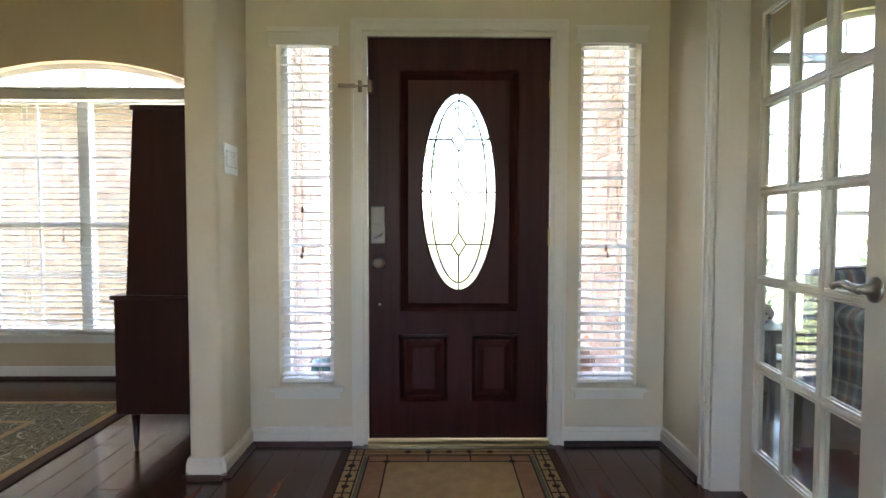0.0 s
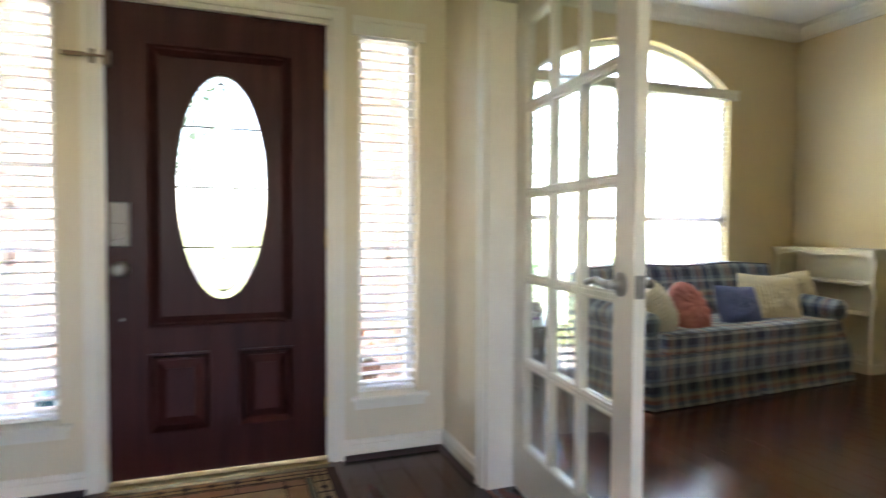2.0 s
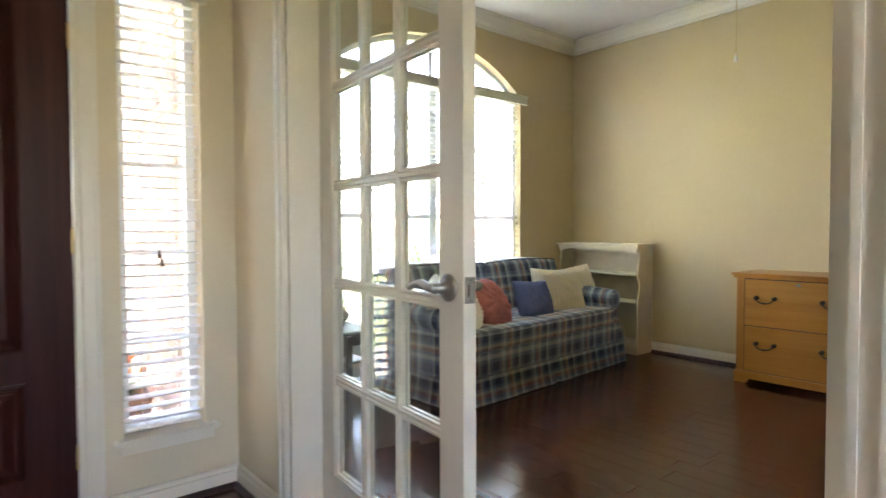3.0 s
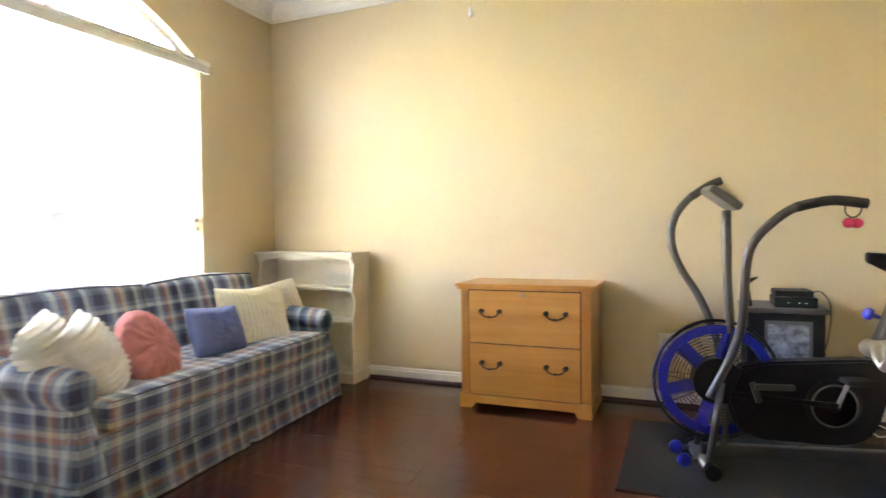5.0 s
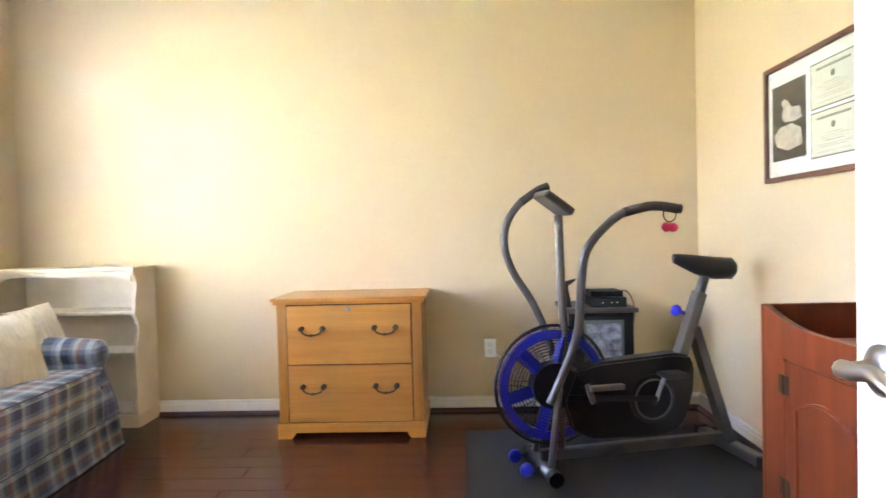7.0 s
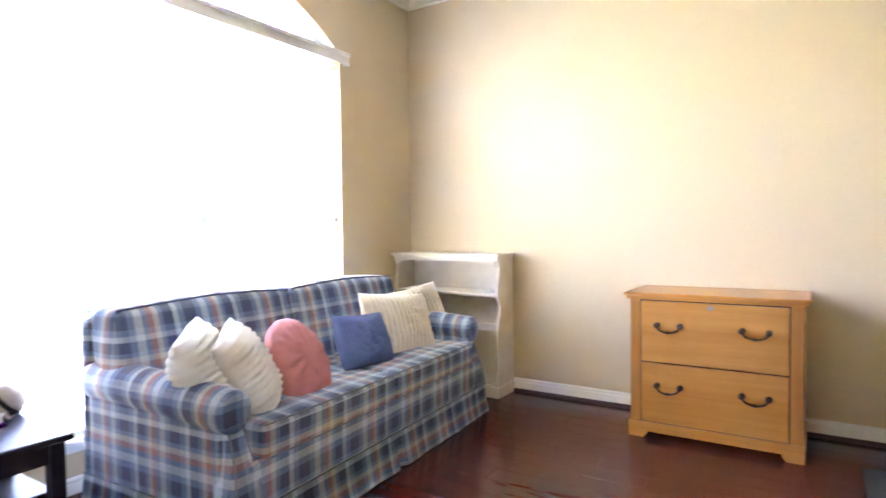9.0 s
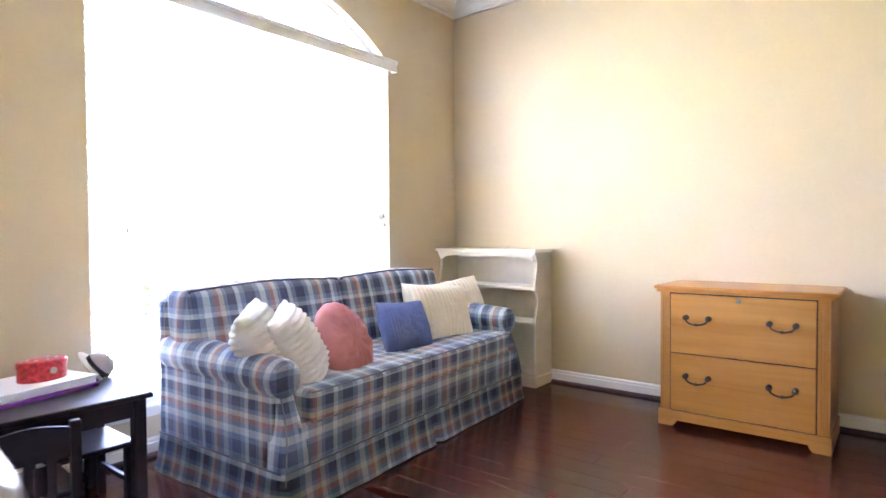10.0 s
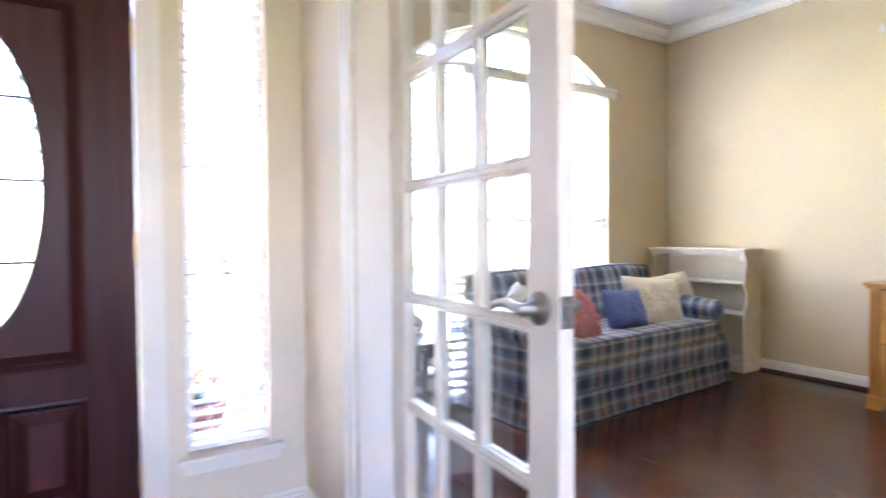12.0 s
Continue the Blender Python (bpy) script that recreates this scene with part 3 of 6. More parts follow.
blind("open white slatted blind in a front door sidelight", -0.902, -0.633, 0.31, 2.06, FRONT + 0.045, (-0.935, -0.598, 2.0, 2.08), 0.0435, 4, [(-0.785, 1.20), (-0.785, 1.0), (-0.79, 0.97)], 0.075)
blind("open white slatted blind in a front door sidelight", 0.608, 0.902, 0.308, 2.06, FRONT + 0.045, (0.575, 0.925, 2.015, 2.095), 0.0435, 4, [(0.745, 1.01), (0.755, 0.975)], 0.075)
blind("wide white slatted blind over the office window", OFFICE_WIN[0] + 0.003, OFFICE_WIN[1] - 0.003, 0.275, 2.26, FACADE + 0.04, (2.09, 4.165, 2.235, 2.31), 0.0435, 0, [(2.33, 1.12), (2.34, 1.06), (4.07, 1.22), (4.08, 1.16)], 0.085)
blind("wide white slatted blind over the dining room window", DINING_WIN[0] + 0.003, DINING_WIN[1] - 0.003, 0.335, 2.02, D_FACADE + 0.04, (-3.74, -1.58, 1.99, 2.07), 0.0435, 6, [(-2.78, 1.02), (-2.66, 1.01)], 0.085)


# ---- french doors ----
def lever(parent, x, z, y, side, tip):
    """Curved door lever on a round rose; side is the way it sticks out, tip the way it points."""
    rose = part("rose", lathe([(0.036, 0), (0.036, 0.006), (0.028, 0.012), (0.016, 0.016), (0.013, 0.042), (0.013, 0.05)], pose(x, y, z, -90 * side, 0, 0), 22), M_NICKEL, parent, "satin nickel rose", True)
    pts = curve_points([(x - 0.012 * tip, y + side * 0.047, z), (x + 0.02 * tip, y + side * 0.050, z + 0.003), (x + 0.055 * tip, y + side * 0.049, z + 0.010), (x + 0.085 * tip, y + side * 0.055, z + 0.004), (x + 0.105 * tip, y + side * 0.052, z - 0.006), (x + 0.118 * tip, y + side * 0.050, z + 0.002)], 5)
    r = [0.014 - 0.007 * min(1, k / (len(pts) * 0.7)) for k in range(len(pts))]
    bm = bmesh.new()
    add_tube(bm, pts, r, 10)
    part("lever", bm, M_NICKEL, rose, smooth=True)


def french_leaf(name, label, place, width, mirror=1, hz=0.948):
    """Fifteen-light glazed leaf, hinged at x = 0, running along +x; y is its thickness."""
    d = thing(name, label, "door", place)
    d["kind"] = "structure"
    H, T, S = 2.045, 0.020, 0.105
    bottom, top_rail = 0.215, 0.10
    bm = box((0, -T, 0.012), (S, T, H), 0.002, 1)
    part("hinge_stile", bm, M_TRIM, d)
    part("lock_stile", box((width - S, -T, 0.012), (width, T, H), 0.002, 1), M_TRIM, d)
    part("bottom_rail", box((S, -T, 0.012), (width - S, T, bottom)), M_TRIM, d)
    part("top_rail", box((S, -T, H - top_rail), (width - S, T, H)), M_TRIM, d)
    g0, g1 = S, width - S
    z0, z1 = bottom, H - top_rail
    prof = [(-0.011, -0.006), (-0.006, -0.016), (0.006, -0.016), (0.011, -0.006), (0.011, 0.006), (0.006, 0.016), (-0.006, 0.016), (-0.011, 0.006)]
    for k in (1, 2):
        x = g0 + (g1 - g0) * k / 3
        bm = bmesh.new()
        lo, hi = ([bm.verts.new((x + u, v, z)) for u, v in prof] for z in (z0, z1))
        for i in range(8):
            bm.faces.new((lo[i], lo[(i + 1) % 8], hi[(i + 1) % 8], hi[i]))
        part("muntin", bm, M_TRIM, d)
    for k in range(1, 5):
        z = z0 + (z1 - z0) * k / 5
        bm = bmesh.new()
        lo, hi = ([bm.verts.new((x, v * 0.97, z + u)) for u, v in prof] for x in (g0, g1))
        for i in range(8):
            bm.faces.new((lo[i], lo[(i + 1) % 8], hi[(i + 1) % 8], hi[i]))
        part("muntin", bm, M_TRIM, d)
    for r in range(5):
        for c in range(3):
            a, b = g0 + (g1 - g0) * c / 3, g0 + (g1 - g0) * (c + 1) / 3
            p, q = z0 + (z1 - z0) * r / 5, z0 + (z1 - z0) * (r + 1) / 5
            g = part("pane", box((a + 0.004, -0.002, p + 0.004), (b - 0.004, 0.002, q - 0.004)), M_GLASS, d)
            g.visible_shadow = False
            bm = bmesh.new()
            for s in (-1, 1):
                y0, y1 = sorted((s * 0.006, s * 0.0145))
                add_frame(bm, a + (0.0 if c == 0 else 0.010), b - (0.0 if c == 2 else 0.010), p + (0.0 if r == 0 else 0.010), q - (0.0 if r == 4 else 0.010), 0.008, y0, y1)
            part("glazing_bead", bm, M_TRIM, d)
    lever(d, width - 0.062, hz, -T, -1, -1)
    lever(d, width - 0.062, hz, T, 1, -1)
    plate = part("latch_plate", box((width - 0.001, -0.0155, 0.912), (width + 0.0025, 0.0155, 0.978), 0.001, 1), M_NICKEL, d, "satin nickel latch plate")
    # Raised dark plate; its colour draws the shaded recess round the bolt.
    part("bolt_recess_shade", box((width + 0.001, -0.0093, 0.929), (width + 0.0030, 0.0093, 0.961)), M_LOCK, plate, "dark plate coloured as the shade round the bolt")
    part("latch_bolt", prism([(width, 0.930), (width + 0.011, 0.930), (width + 0.011, 0.960), (width, 0.960)], -0.0085, 0.0085), M_NICKEL, plate)
    for dz in (-0.026, 0.026):
        part("screw", lathe([(0.0035, 0), (0.0035, 0.001), (0.001, 0.0014)], pose(width + 0.0023, 0, 0.945 + dz, 0, 90, 0), 8), M_LOCK, plate)
    for z in (0.24, 1.03, 1.82):
        part("hinge", tube([(-0.004, mirror * (T + 0.004), z - 0.045), (-0.004, mirror * (T + 0.004), z + 0.045)], 0.006, 10), M_TRIM, d)
    return d


LEAF = 0.885
french_leaf("door_2", "nearly closed white french door leaf with fifteen panes", Matrix.Translation((1.185, 2.188, 0)) @ Matrix.Rotation(radians(-90 - 5.3), 4, "Z"), LEAF, 1)
french_leaf("door_3", "white french door leaf standing open in the office", Matrix.Translation((1.222, 0.495, 0)) @ Matrix.Rotation(radians(-3.1), 4, "Z"), LEAF, -1, 0.918)
hinge_plate = thing("hinge_plate", "painted over hinge plate on the white door jamb", "hinge", pose(1.118, OPEN_A + 0.0185, 1.108, 0, 0, -90))
# Dark plate a little larger than the leaf; its rim draws the gap's shade.
part("gap", box((-0.0008, -0.0202, -0.0452), (0.0, 0.0202, 0.0452)), M_LEAD, hinge_plate, "thin dark plate coloured as the shade round the leaf")
part("leaf", box((-0.0014, -0.0195, -0.0445), (-0.0002, 0.0195, 0.0445), 0.0006, 1), M_TRIM, hinge_plate)
for dy, dz in ((0.012, 0.0), (-0.008, 0.030), (-0.008, -0.030)):
    part("screw", lathe([(0.003, 0), (0.003, 0.0006), (0.001, 0.001)], pose(-0.0013, dy, dz, 0, -90, 0), 8), M_LEAD, hinge_plate)
bump_stop = thing("door_stop", "small brass door stop at the casing foot", "door stop", pose(1.075, OPEN_B + 0.04, 0.035))
part("pin", lathe([(0.012, 0), (0.012, 0.006), (0.006, 0.012), (0.006, 0.02)], pose(0, -0.0, 0, 90, 0, 0), 12), M_BRASS, bump_stop)

# switch plate
plate = thing("light_switch", "white triple rocker light switch plate", "light switch", pose(WALL_L, 2.475, 1.415, 0, 0, 0))
part("cover", box((0, -0.082, -0.068), (0.009, 0.082, 0.068), 0.004), M_VINYL, plate)
for k in (-1, 0, 1):
    # Grey slab on the cover, its colour standing for shade round the rocker.
    part("rocker_gap_shade", box((0.0085, k * 0.046 - 0.0185, -0.0355), (0.0096, k * 0.046 + 0.0185, 0.0355)), M_LOCK, plate, "thin grey plate coloured as the shade round a rocker")
    part("rocker", box((0.005, k * 0.046 - 0.016, -0.033), (0.015, k * 0.046 + 0.016, 0.033), 0.002), M_VINYL, plate)
outlet = thing("wall_outlet", "white duplex outlet plate on the wall", "outlet", pose(EAST, 0.885, 0.395))
part("cover", box((-0.006, -0.036, -0.058), (0, 0.036, 0.058), 0.003), M_VINYL, outlet)
for s in (-1, 1):
    part("socket", box((-0.009, -0.017, s * 0.022 - 0.014), (-0.005, 0.017, s * 0.022 + 0.014), 0.002), M_CEIL, outlet)
# ---- office things ----
def plaid_material(name):
    """Woven plaid: bands across x, y and z, each seen on the faces that run along it."""
    m = bpy.data.materials.new(name)
    m.use_nodes = True
    nt = m.node_tree
    b = nt.nodes["Principled BSDF"]
    b.inputs["Roughness"].default_value = 0.9
    b.inputs["Specular IOR Level"].default_value = 0.2
    b.inputs["Sheen Weight"].default_value = 0.25
    tc = nt.nodes.new("ShaderNodeTexCoord")
    sep = nt.nodes.new("ShaderNodeSeparateXYZ")
    nt.links.new(tc.outputs["Object"], sep.inputs[0])
    geo = nt.nodes.new("ShaderNodeNewGeometry")
    nsep = nt.nodes.new("ShaderNodeSeparateXYZ")
    nt.links.new(geo.outputs["True Normal"], nsep.inputs[0])
    navy, slate, pale, rust, beige = (0.042, 0.050, 0.092), (0.13, 0.172, 0.25), (0.37, 0.42, 0.445), (0.27, 0.14, 0.115), (0.40, 0.375, 0.32)
    bands = [(0.0, navy), (0.19, slate), (0.28, pale), (0.39, slate), (0.46, rust), (0.54, beige), (0.62, slate), (0.68, navy), (0.83, pale), (0.91, slate)]
    total, weight = None, None

    def math_node(op, a, c=None):
        n = nt.nodes.new("ShaderNodeMath")
        n.operation = op
        for i, v in enumerate((a, c)):
            if v is None:
                continue
            if isinstance(v, (int, float)):
                n.inputs[i].default_value = v
            else:
                nt.links.new(v, n.inputs[i])
        return n.outputs[0]

    for axis, period in (("X", 0.31), ("Y", 0.29), ("Z", 0.28)):
        f = math_node("FRACT", math_node("ADD", math_node("DIVIDE", sep.outputs[axis], period), 20.3))
        ramp = nt.nodes.new("ShaderNodeValToRGB")
        cr = ramp.color_ramp
        cr.interpolation = "CONSTANT"
        while len(cr.elements) < len(bands):
            cr.elements.new(0.99)
        for e, (p, c) in zip(cr.elements, bands):
            e.position, e.color = p, (*c, 1)
        nt.links.new(f, ramp.inputs["Fac"])
        w = math_node("POWER", math_node("SUBTRACT", 1.001, math_node("ABSOLUTE", nsep.outputs[axis])), 1.5)
        sc = nt.nodes.new("ShaderNodeVectorMath")
        sc.operation = "SCALE"
        nt.links.new(ramp.outputs["Color"], sc.inputs[0])
        nt.links.new(w, sc.inputs["Scale"])
        if total is None:
            total, weight = sc.outputs[0], w
        else:
            ad = nt.nodes.new("ShaderNodeVectorMath")
            ad.operation = "ADD"
            nt.links.new(total, ad.inputs[0])
            nt.links.new(sc.outputs[0], ad.inputs[1])
            total, weight = ad.outputs[0], math_node("ADD", weight, w)
    dv = nt.nodes.new("ShaderNodeVectorMath")
    dv.operation = "SCALE"
    nt.links.new(total, dv.inputs[0])
    weave = nt.nodes.new("ShaderNodeTexNoise")
    weave.inputs["Scale"].default_value = 260
    weave.inputs["Detail"].default_value = 2
    nt.links.new(tc.outputs["Object"], weave.inputs["Vector"])
    gain = math_node("ADD", 0.75, math_node("MULTIPLY", weave.outputs["Fac"], 1.3))
    nt.links.new(math_node("MULTIPLY", math_node("DIVIDE", 1.0, weight), gain), dv.inputs["Scale"])
    nt.links.new(dv.outputs[0], b.inputs["Base Color"])
    bp = nt.nodes.new("ShaderNodeBump")
    bp.inputs["Strength"].default_value = 0.3
    bp.inputs["Distance"].default_value = 0.004
    nt.links.new(weave.outputs["Fac"], bp.inputs["Height"])
    nt.links.new(bp.outputs["Normal"], b.inputs["Normal"])
    return m


M_PLAID = plaid_material("woven_plaid")
M_PIPING = material("navy_piping", (0.03, 0.035, 0.06), 0.85)
M_WELT = material("grey_blue_welt", (0.17, 0.18, 0.21), 0.9, vary=0.3, scale=18)


def cushion_block(lo, hi, bevel, puff=0.02, cuts=6):
    """An upholstered block: bevelled, subdivided and slightly swollen."""
    bm = bmesh.new()
    add_box(bm, lo, hi)
    bmesh.ops.bevel(bm, geom=bm.edges[:], offset=bevel, segments=3, affect="EDGES", profile=0.5)
    bmesh.ops.subdivide_edges(bm, edges=[e for e in bm.edges if e.calc_length() > 0.12], cuts=cuts, use_grid_fill=True)
    c = (Vector(lo) + Vector(hi)) / 2
    h = (Vector(hi) - Vector(lo)) / 2
    for v in bm.verts:
        d = v.co - c
        u = [d[i] / h[i] for i in range(3)]
        for i in range(3):
            j, k = (i + 1) % 3, (i + 2) % 3
            v.co[i] += puff * u[i] * max(0, 1 - u[j] ** 2) * max(0, 1 - u[k] ** 2)
        v.co += 0.004 * Vector(noise.noise_vector(v.co * 5.0))
    return bm


SX0, SX1, SF, SB = 2.355, 4.37, 2.86, 3.72      # the sofa's ends, front and back
sofa = thing("sofa", "plaid blue and grey skirted sofa under the window", "sofa", pose(SX0 + 0.04, SF, 0, 0, 0, 4) @ pose(-SX0, -SF, 0))
AX = 0.17
part("base", box((SX0 + 0.06, SF + 0.03, 0.10), (SX1 - 0.06, SB - 0.02, 0.31), 0.01), M_PLAID, sofa)
MIDX = (SX0 + SX1) / 2
bm = bmesh.new()
add_box(bm, (SX0 + 0.10, SF - 0.020, 0.165), (SX1 - 0.10, SF + 0.05, 0.337))
bmesh.ops.bevel(bm, geom=bm.edges[:], offset=0.012, segments=2, affect="EDGES")
part("front_rail", bm, M_PLAID, sofa)
for a, b in ((SX0 + AX, MIDX), (MIDX, SX1 - AX)):
    cu = part("seat_cushion", cushion_block((a + 0.0015, SF - 0.022, 0.322), (b - 0.0015, SB - 0.24, 0.455), 0.018, 0.018), M_PLAID, sofa, smooth=True)
    bm = bmesh.new()
    for z in (0.451, 0.329):
        add_tube(bm, curve_points([(a + 0.012, SF - 0.018, z), ((a + b) / 2, SF - 0.024, z + 0.002), (b - 0.012, SF - 0.018, z)], 6), 0.004, 6)
    part("piping", bm, M_WELT, cu)
for a, b in ((SX0 + 0.05, MIDX), (MIDX, SX1 - 0.05)):
    bm = cushion_block((a + 0.003, SB - 0.27, 0.44), (b - 0.003, SB - 0.07, 0.838), 0.03, 0.02)
    for v in bm.verts:
        v.co.y += 0.09 * (v.co.z - 0.64) / 0.4
        v.co.z += 0.006 * math.cos((v.co.x - (a + b) / 2) / (b - a) * math.pi) - 0.006
    bk = part("back_cushion", bm, M_PLAID, sofa, smooth=True)
    bm = bmesh.new()
    add_tube(bm, curve_points([(a + 0.012, SB - 0.215, 0.79), (a + 0.024, SB - 0.212, 0.826), (a + 0.06, SB - 0.212, 0.834), ((a + b) / 2, SB - 0.216, 0.85), (b - 0.06, SB - 0.212, 0.834), (b - 0.024, SB - 0.212, 0.826), (b - 0.012, SB - 0.215, 0.79)], 6), 0.0045, 6)
    part("piping", bm, M_PIPING, bk)
bm = box((SX0 + 0.03, SB - 0.09, 0.10), (SX1 - 0.03, SB, 0.80), 0.04, 3)
part("back", bm, M_PLAID, sofa, smooth=False)


def arm(x_out, way):
    """A rolled arm: upright panel, overhanging roll and a front post that sweeps forward as it widens."""
    def at(u):
        return x_out + way * u
    lo, hi = sorted((at(0.035), at(0.150)))
    panel = part("arm", cushion_block((lo, SF + 0.05, 0.11), (hi, SB - 0.05, 0.51), 0.012, 0.006, 3), M_PLAID, sofa, smooth=True)
    line = [(SB - 0.06, 0.552, 0.080), (SB - 0.25, 0.548, 0.080), (SF + 0.30, 0.536, 0.080), (SF + 0.12, 0.524, 0.079), (SF + 0.045, 0.518, 0.078), (SF + 0.028, 0.517, 0.074), (SF + 0.018, 0.516, 0.064), (SF + 0.021, 0.516, 0.048), (SF + 0.026, 0.516, 0.012)]
    bm = bmesh.new()
    rings = [[bm.verts.new((at(0.085 + r * 1.02 * math.cos(k * math.pi / 12)), y, z + r * math.sin(k * math.pi / 12))) for k in range(24)] for y, z, r in line]
    for p, q in zip(rings, rings[1:]):
        for k in range(24):
            bm.faces.new((p[k], p[(k + 1) % 24], q[(k + 1) % 24], q[k]))
    bm.faces.new(rings[0])
    bm.faces.new(rings[-1][::-1])
    part("arm_roll", bm, M_PLAID, panel, smooth=True)
    levels = [(0.52, 0.032, 0.044, 0.128), (0.475, 0.030, 0.048, 0.134), (0.43, 0.024, 0.050, 0.140), (0.37, 0.006, 0.048, 0.146), (0.31, -0.012, 0.040, 0.154), (0.25, -0.024, 0.030, 0.160), (0.19, -0.030, 0.022, 0.164), (0.12, -0.030, 0.020, 0.166)]
    post = curve_points([(y, z, 0) for z, y, _, _ in levels], 3)
    sides = curve_points([(u0, u1, 0) for _, _, u0, u1 in levels], 3)
    bm = bmesh.new()
    rows = []
    for p, q in zip(post, sides):
        u0, u1, y, z = q[0], q[1], SF + p[0], p[1]
        ring = [(u0, y + 0.10), (u0, y + 0.022), (u0 + 0.008, y + 0.006), (u0 + 0.022, y), (u1 - 0.022, y), (u1 - 0.008, y + 0.006), (u1, y + 0.022), (u1, y + 0.10)]
        rows.append([bm.verts.new((at(u), v, z)) for u, v in ring])
    for p, q in zip(rows, rows[1:]):
        for k in range(8):
            bm.faces.new((p[k], p[(k + 1) % 8], q[(k + 1) % 8], q[k]))
    bm.faces.new(rows[0])
    bm.faces.new(rows[-1][::-1])
    front = part("arm_front", bm, M_PLAID, panel, smooth=True)
    bm = bmesh.new()
    for side in (0, 1):
        add_tube(bm, [(at(q[side] + (0.012, -0.012)[side]), SF + p[0] + 0.002, p[1]) for p, q in zip(post, sides)], 0.0035, 6)
    part("arm_welt", bm, M_WELT, panel)


arm(SX0, 1)
arm(SX1, -1)


def skirt(points, pleats):
    """A hanging skirt along a line, flaring outwards, with a pleat here and there."""
    bm = bmesh.new()
    total = sum((Vector(b) - Vector(a)).length for a, b in zip(points, points[1:]))
    cols = []
    n = 110
    for k in range(n + 1):
        d = total * k / n
        for a, b in zip(points, points[1:]):
            L = (Vector(b) - Vector(a)).length
            if d <= L + 1e-6:
                break
            d -= L
        p = Vector(a).lerp(Vector(b), min(d / L, 1))
        t = (Vector(b) - Vector(a)).normalized()
        nrm = Vector((t.y, -t.x))
        s = total * k / n
        wave = 0.003 * math.sin(s * 11) + 0.002 * math.sin(s * 29 + 1)
        for q in pleats:
            wave -= 0.028 * math.exp(-((s - q) / 0.012) ** 2)
        col = []
        for z, f in ((0.175, 0.0), (0.135, 0.004), (0.09, 0.010), (0.05, 0.018), (0.008, 0.028)):
            o = nrm * (0.012 + f + wave * (0.175 - z) / 0.17)
            col.append(bm.verts.new((p.x + o.x, p.y + o.y, z)))
        cols.append(col)
    for p, q in zip(cols, cols[1:]):
        for i in range(4):
            bm.faces.new((p[i], q[i], q[i + 1], p[i + 1]))
    bmesh.ops.solidify(bm, geom=bm.faces[:], thickness=0.006)
    sk = part("skirt", bm, M_PLAID, sofa, smooth=True)
    bm = bmesh.new()
    for a, b in zip(points, points[1:]):
        t = (Vector(b) - Vector(a)).normalized()
        o = Vector((t.y, -t.x)) * 0.014
        add_tube(bm, [(a[0] + o.x, a[1] + o.y, 0.176), (b[0] + o.x, b[1] + o.y, 0.176)], 0.0035, 6)
    part("skirt_welt", bm, M_WELT, sk)
    return sk


skirt([(SX0 + 0.044, SB - 0.02), (SX0 + 0.026, SF - 0.02), (MIDX, SF - 0.02), (SX1 - 0.026, SF - 0.02), (SX1 - 0.044, SB - 0.02)], [0.84, 0.85 + 0.99, 0.85 + 1.98])


def pillow(label, w, h, thick, mat, place, ribs=0.0, rib_axis=0, round_=False, seed=0, pitch=0.016):
    """A stuffed cushion with drawn-out corners; ribs gives it corded ridges."""
    n = 60
    bm = bmesh.new()
    grid = {}
    for side in (1, -1):
        for i in range(n + 1):
            for j in range(n + 1):
                u, v = -1 + 2 * i / n, -1 + 2 * j / n
                edge = i in (0, n) or j in (0, n)
                if side == -1 and edge:
                    grid[side, i, j] = grid[1, i, j]
                    continue
                if round_:
                    x, y = u * math.sqrt(1 - v * v / 2), v * math.sqrt(1 - u * u / 2)
                    r = min(1, math.hypot(x, y))
                    t = math.sqrt(max(0, 1 - r ** 2.6))
                else:
                    t = (max(0, 1 - abs(u) ** 2.5) * max(0, 1 - abs(v) ** 2.3)) ** 0.56
                    soft = 0.07
                    x, y = u * math.sqrt(1 - soft * v ** 4), v * math.sqrt(1 - soft * u ** 4)
                    x, y = x * (1 - 0.06 * (1 - v * v)), y * (1 - 0.06 * (1 - u * u))
                z = side * thick / 2 * t
                if round_:
                    ang = math.atan2(y, x)
                    z += side * 0.007 * t * min(1, 1.6 * r) * math.cos(13 * ang + 4 * noise.noise(Vector((2 * x, 2 * y, seed))))
                if ribs:
                    z += side * ribs * t ** 0.3 * math.cos((x, y)[rib_axis] * (w, h)[rib_axis] / 2 / pitch * math.pi)
                z += 0.014 * t * noise.noise(Vector((x * 2.2 + seed, y * 2.2, side)))
                z += 0.004 * t * noise.noise(Vector((x * 6 + seed, y * 9, side + 4)))
                co = Vector((x * w / 2, y * h / 2, z))
                co += 0.006 * Vector(noise.noise_vector(co * 6 + Vector((seed, 0, 0))))
                grid[side, i, j] = bm.verts.new(co)
    for side in (1, -1):
        for i in range(n):
            for j in range(n):
                q = [grid[side, i, j], grid[side, i + 1, j], grid[side, i + 1, j + 1], grid[side, i, j + 1]]
                bm.faces.new(q if side == 1 else q[::-1])
    t = thing("throw_pillow", label, "pillow", place, "pillows on the sofa")
    part("cover", bm, mat, t, smooth=True)
    return t


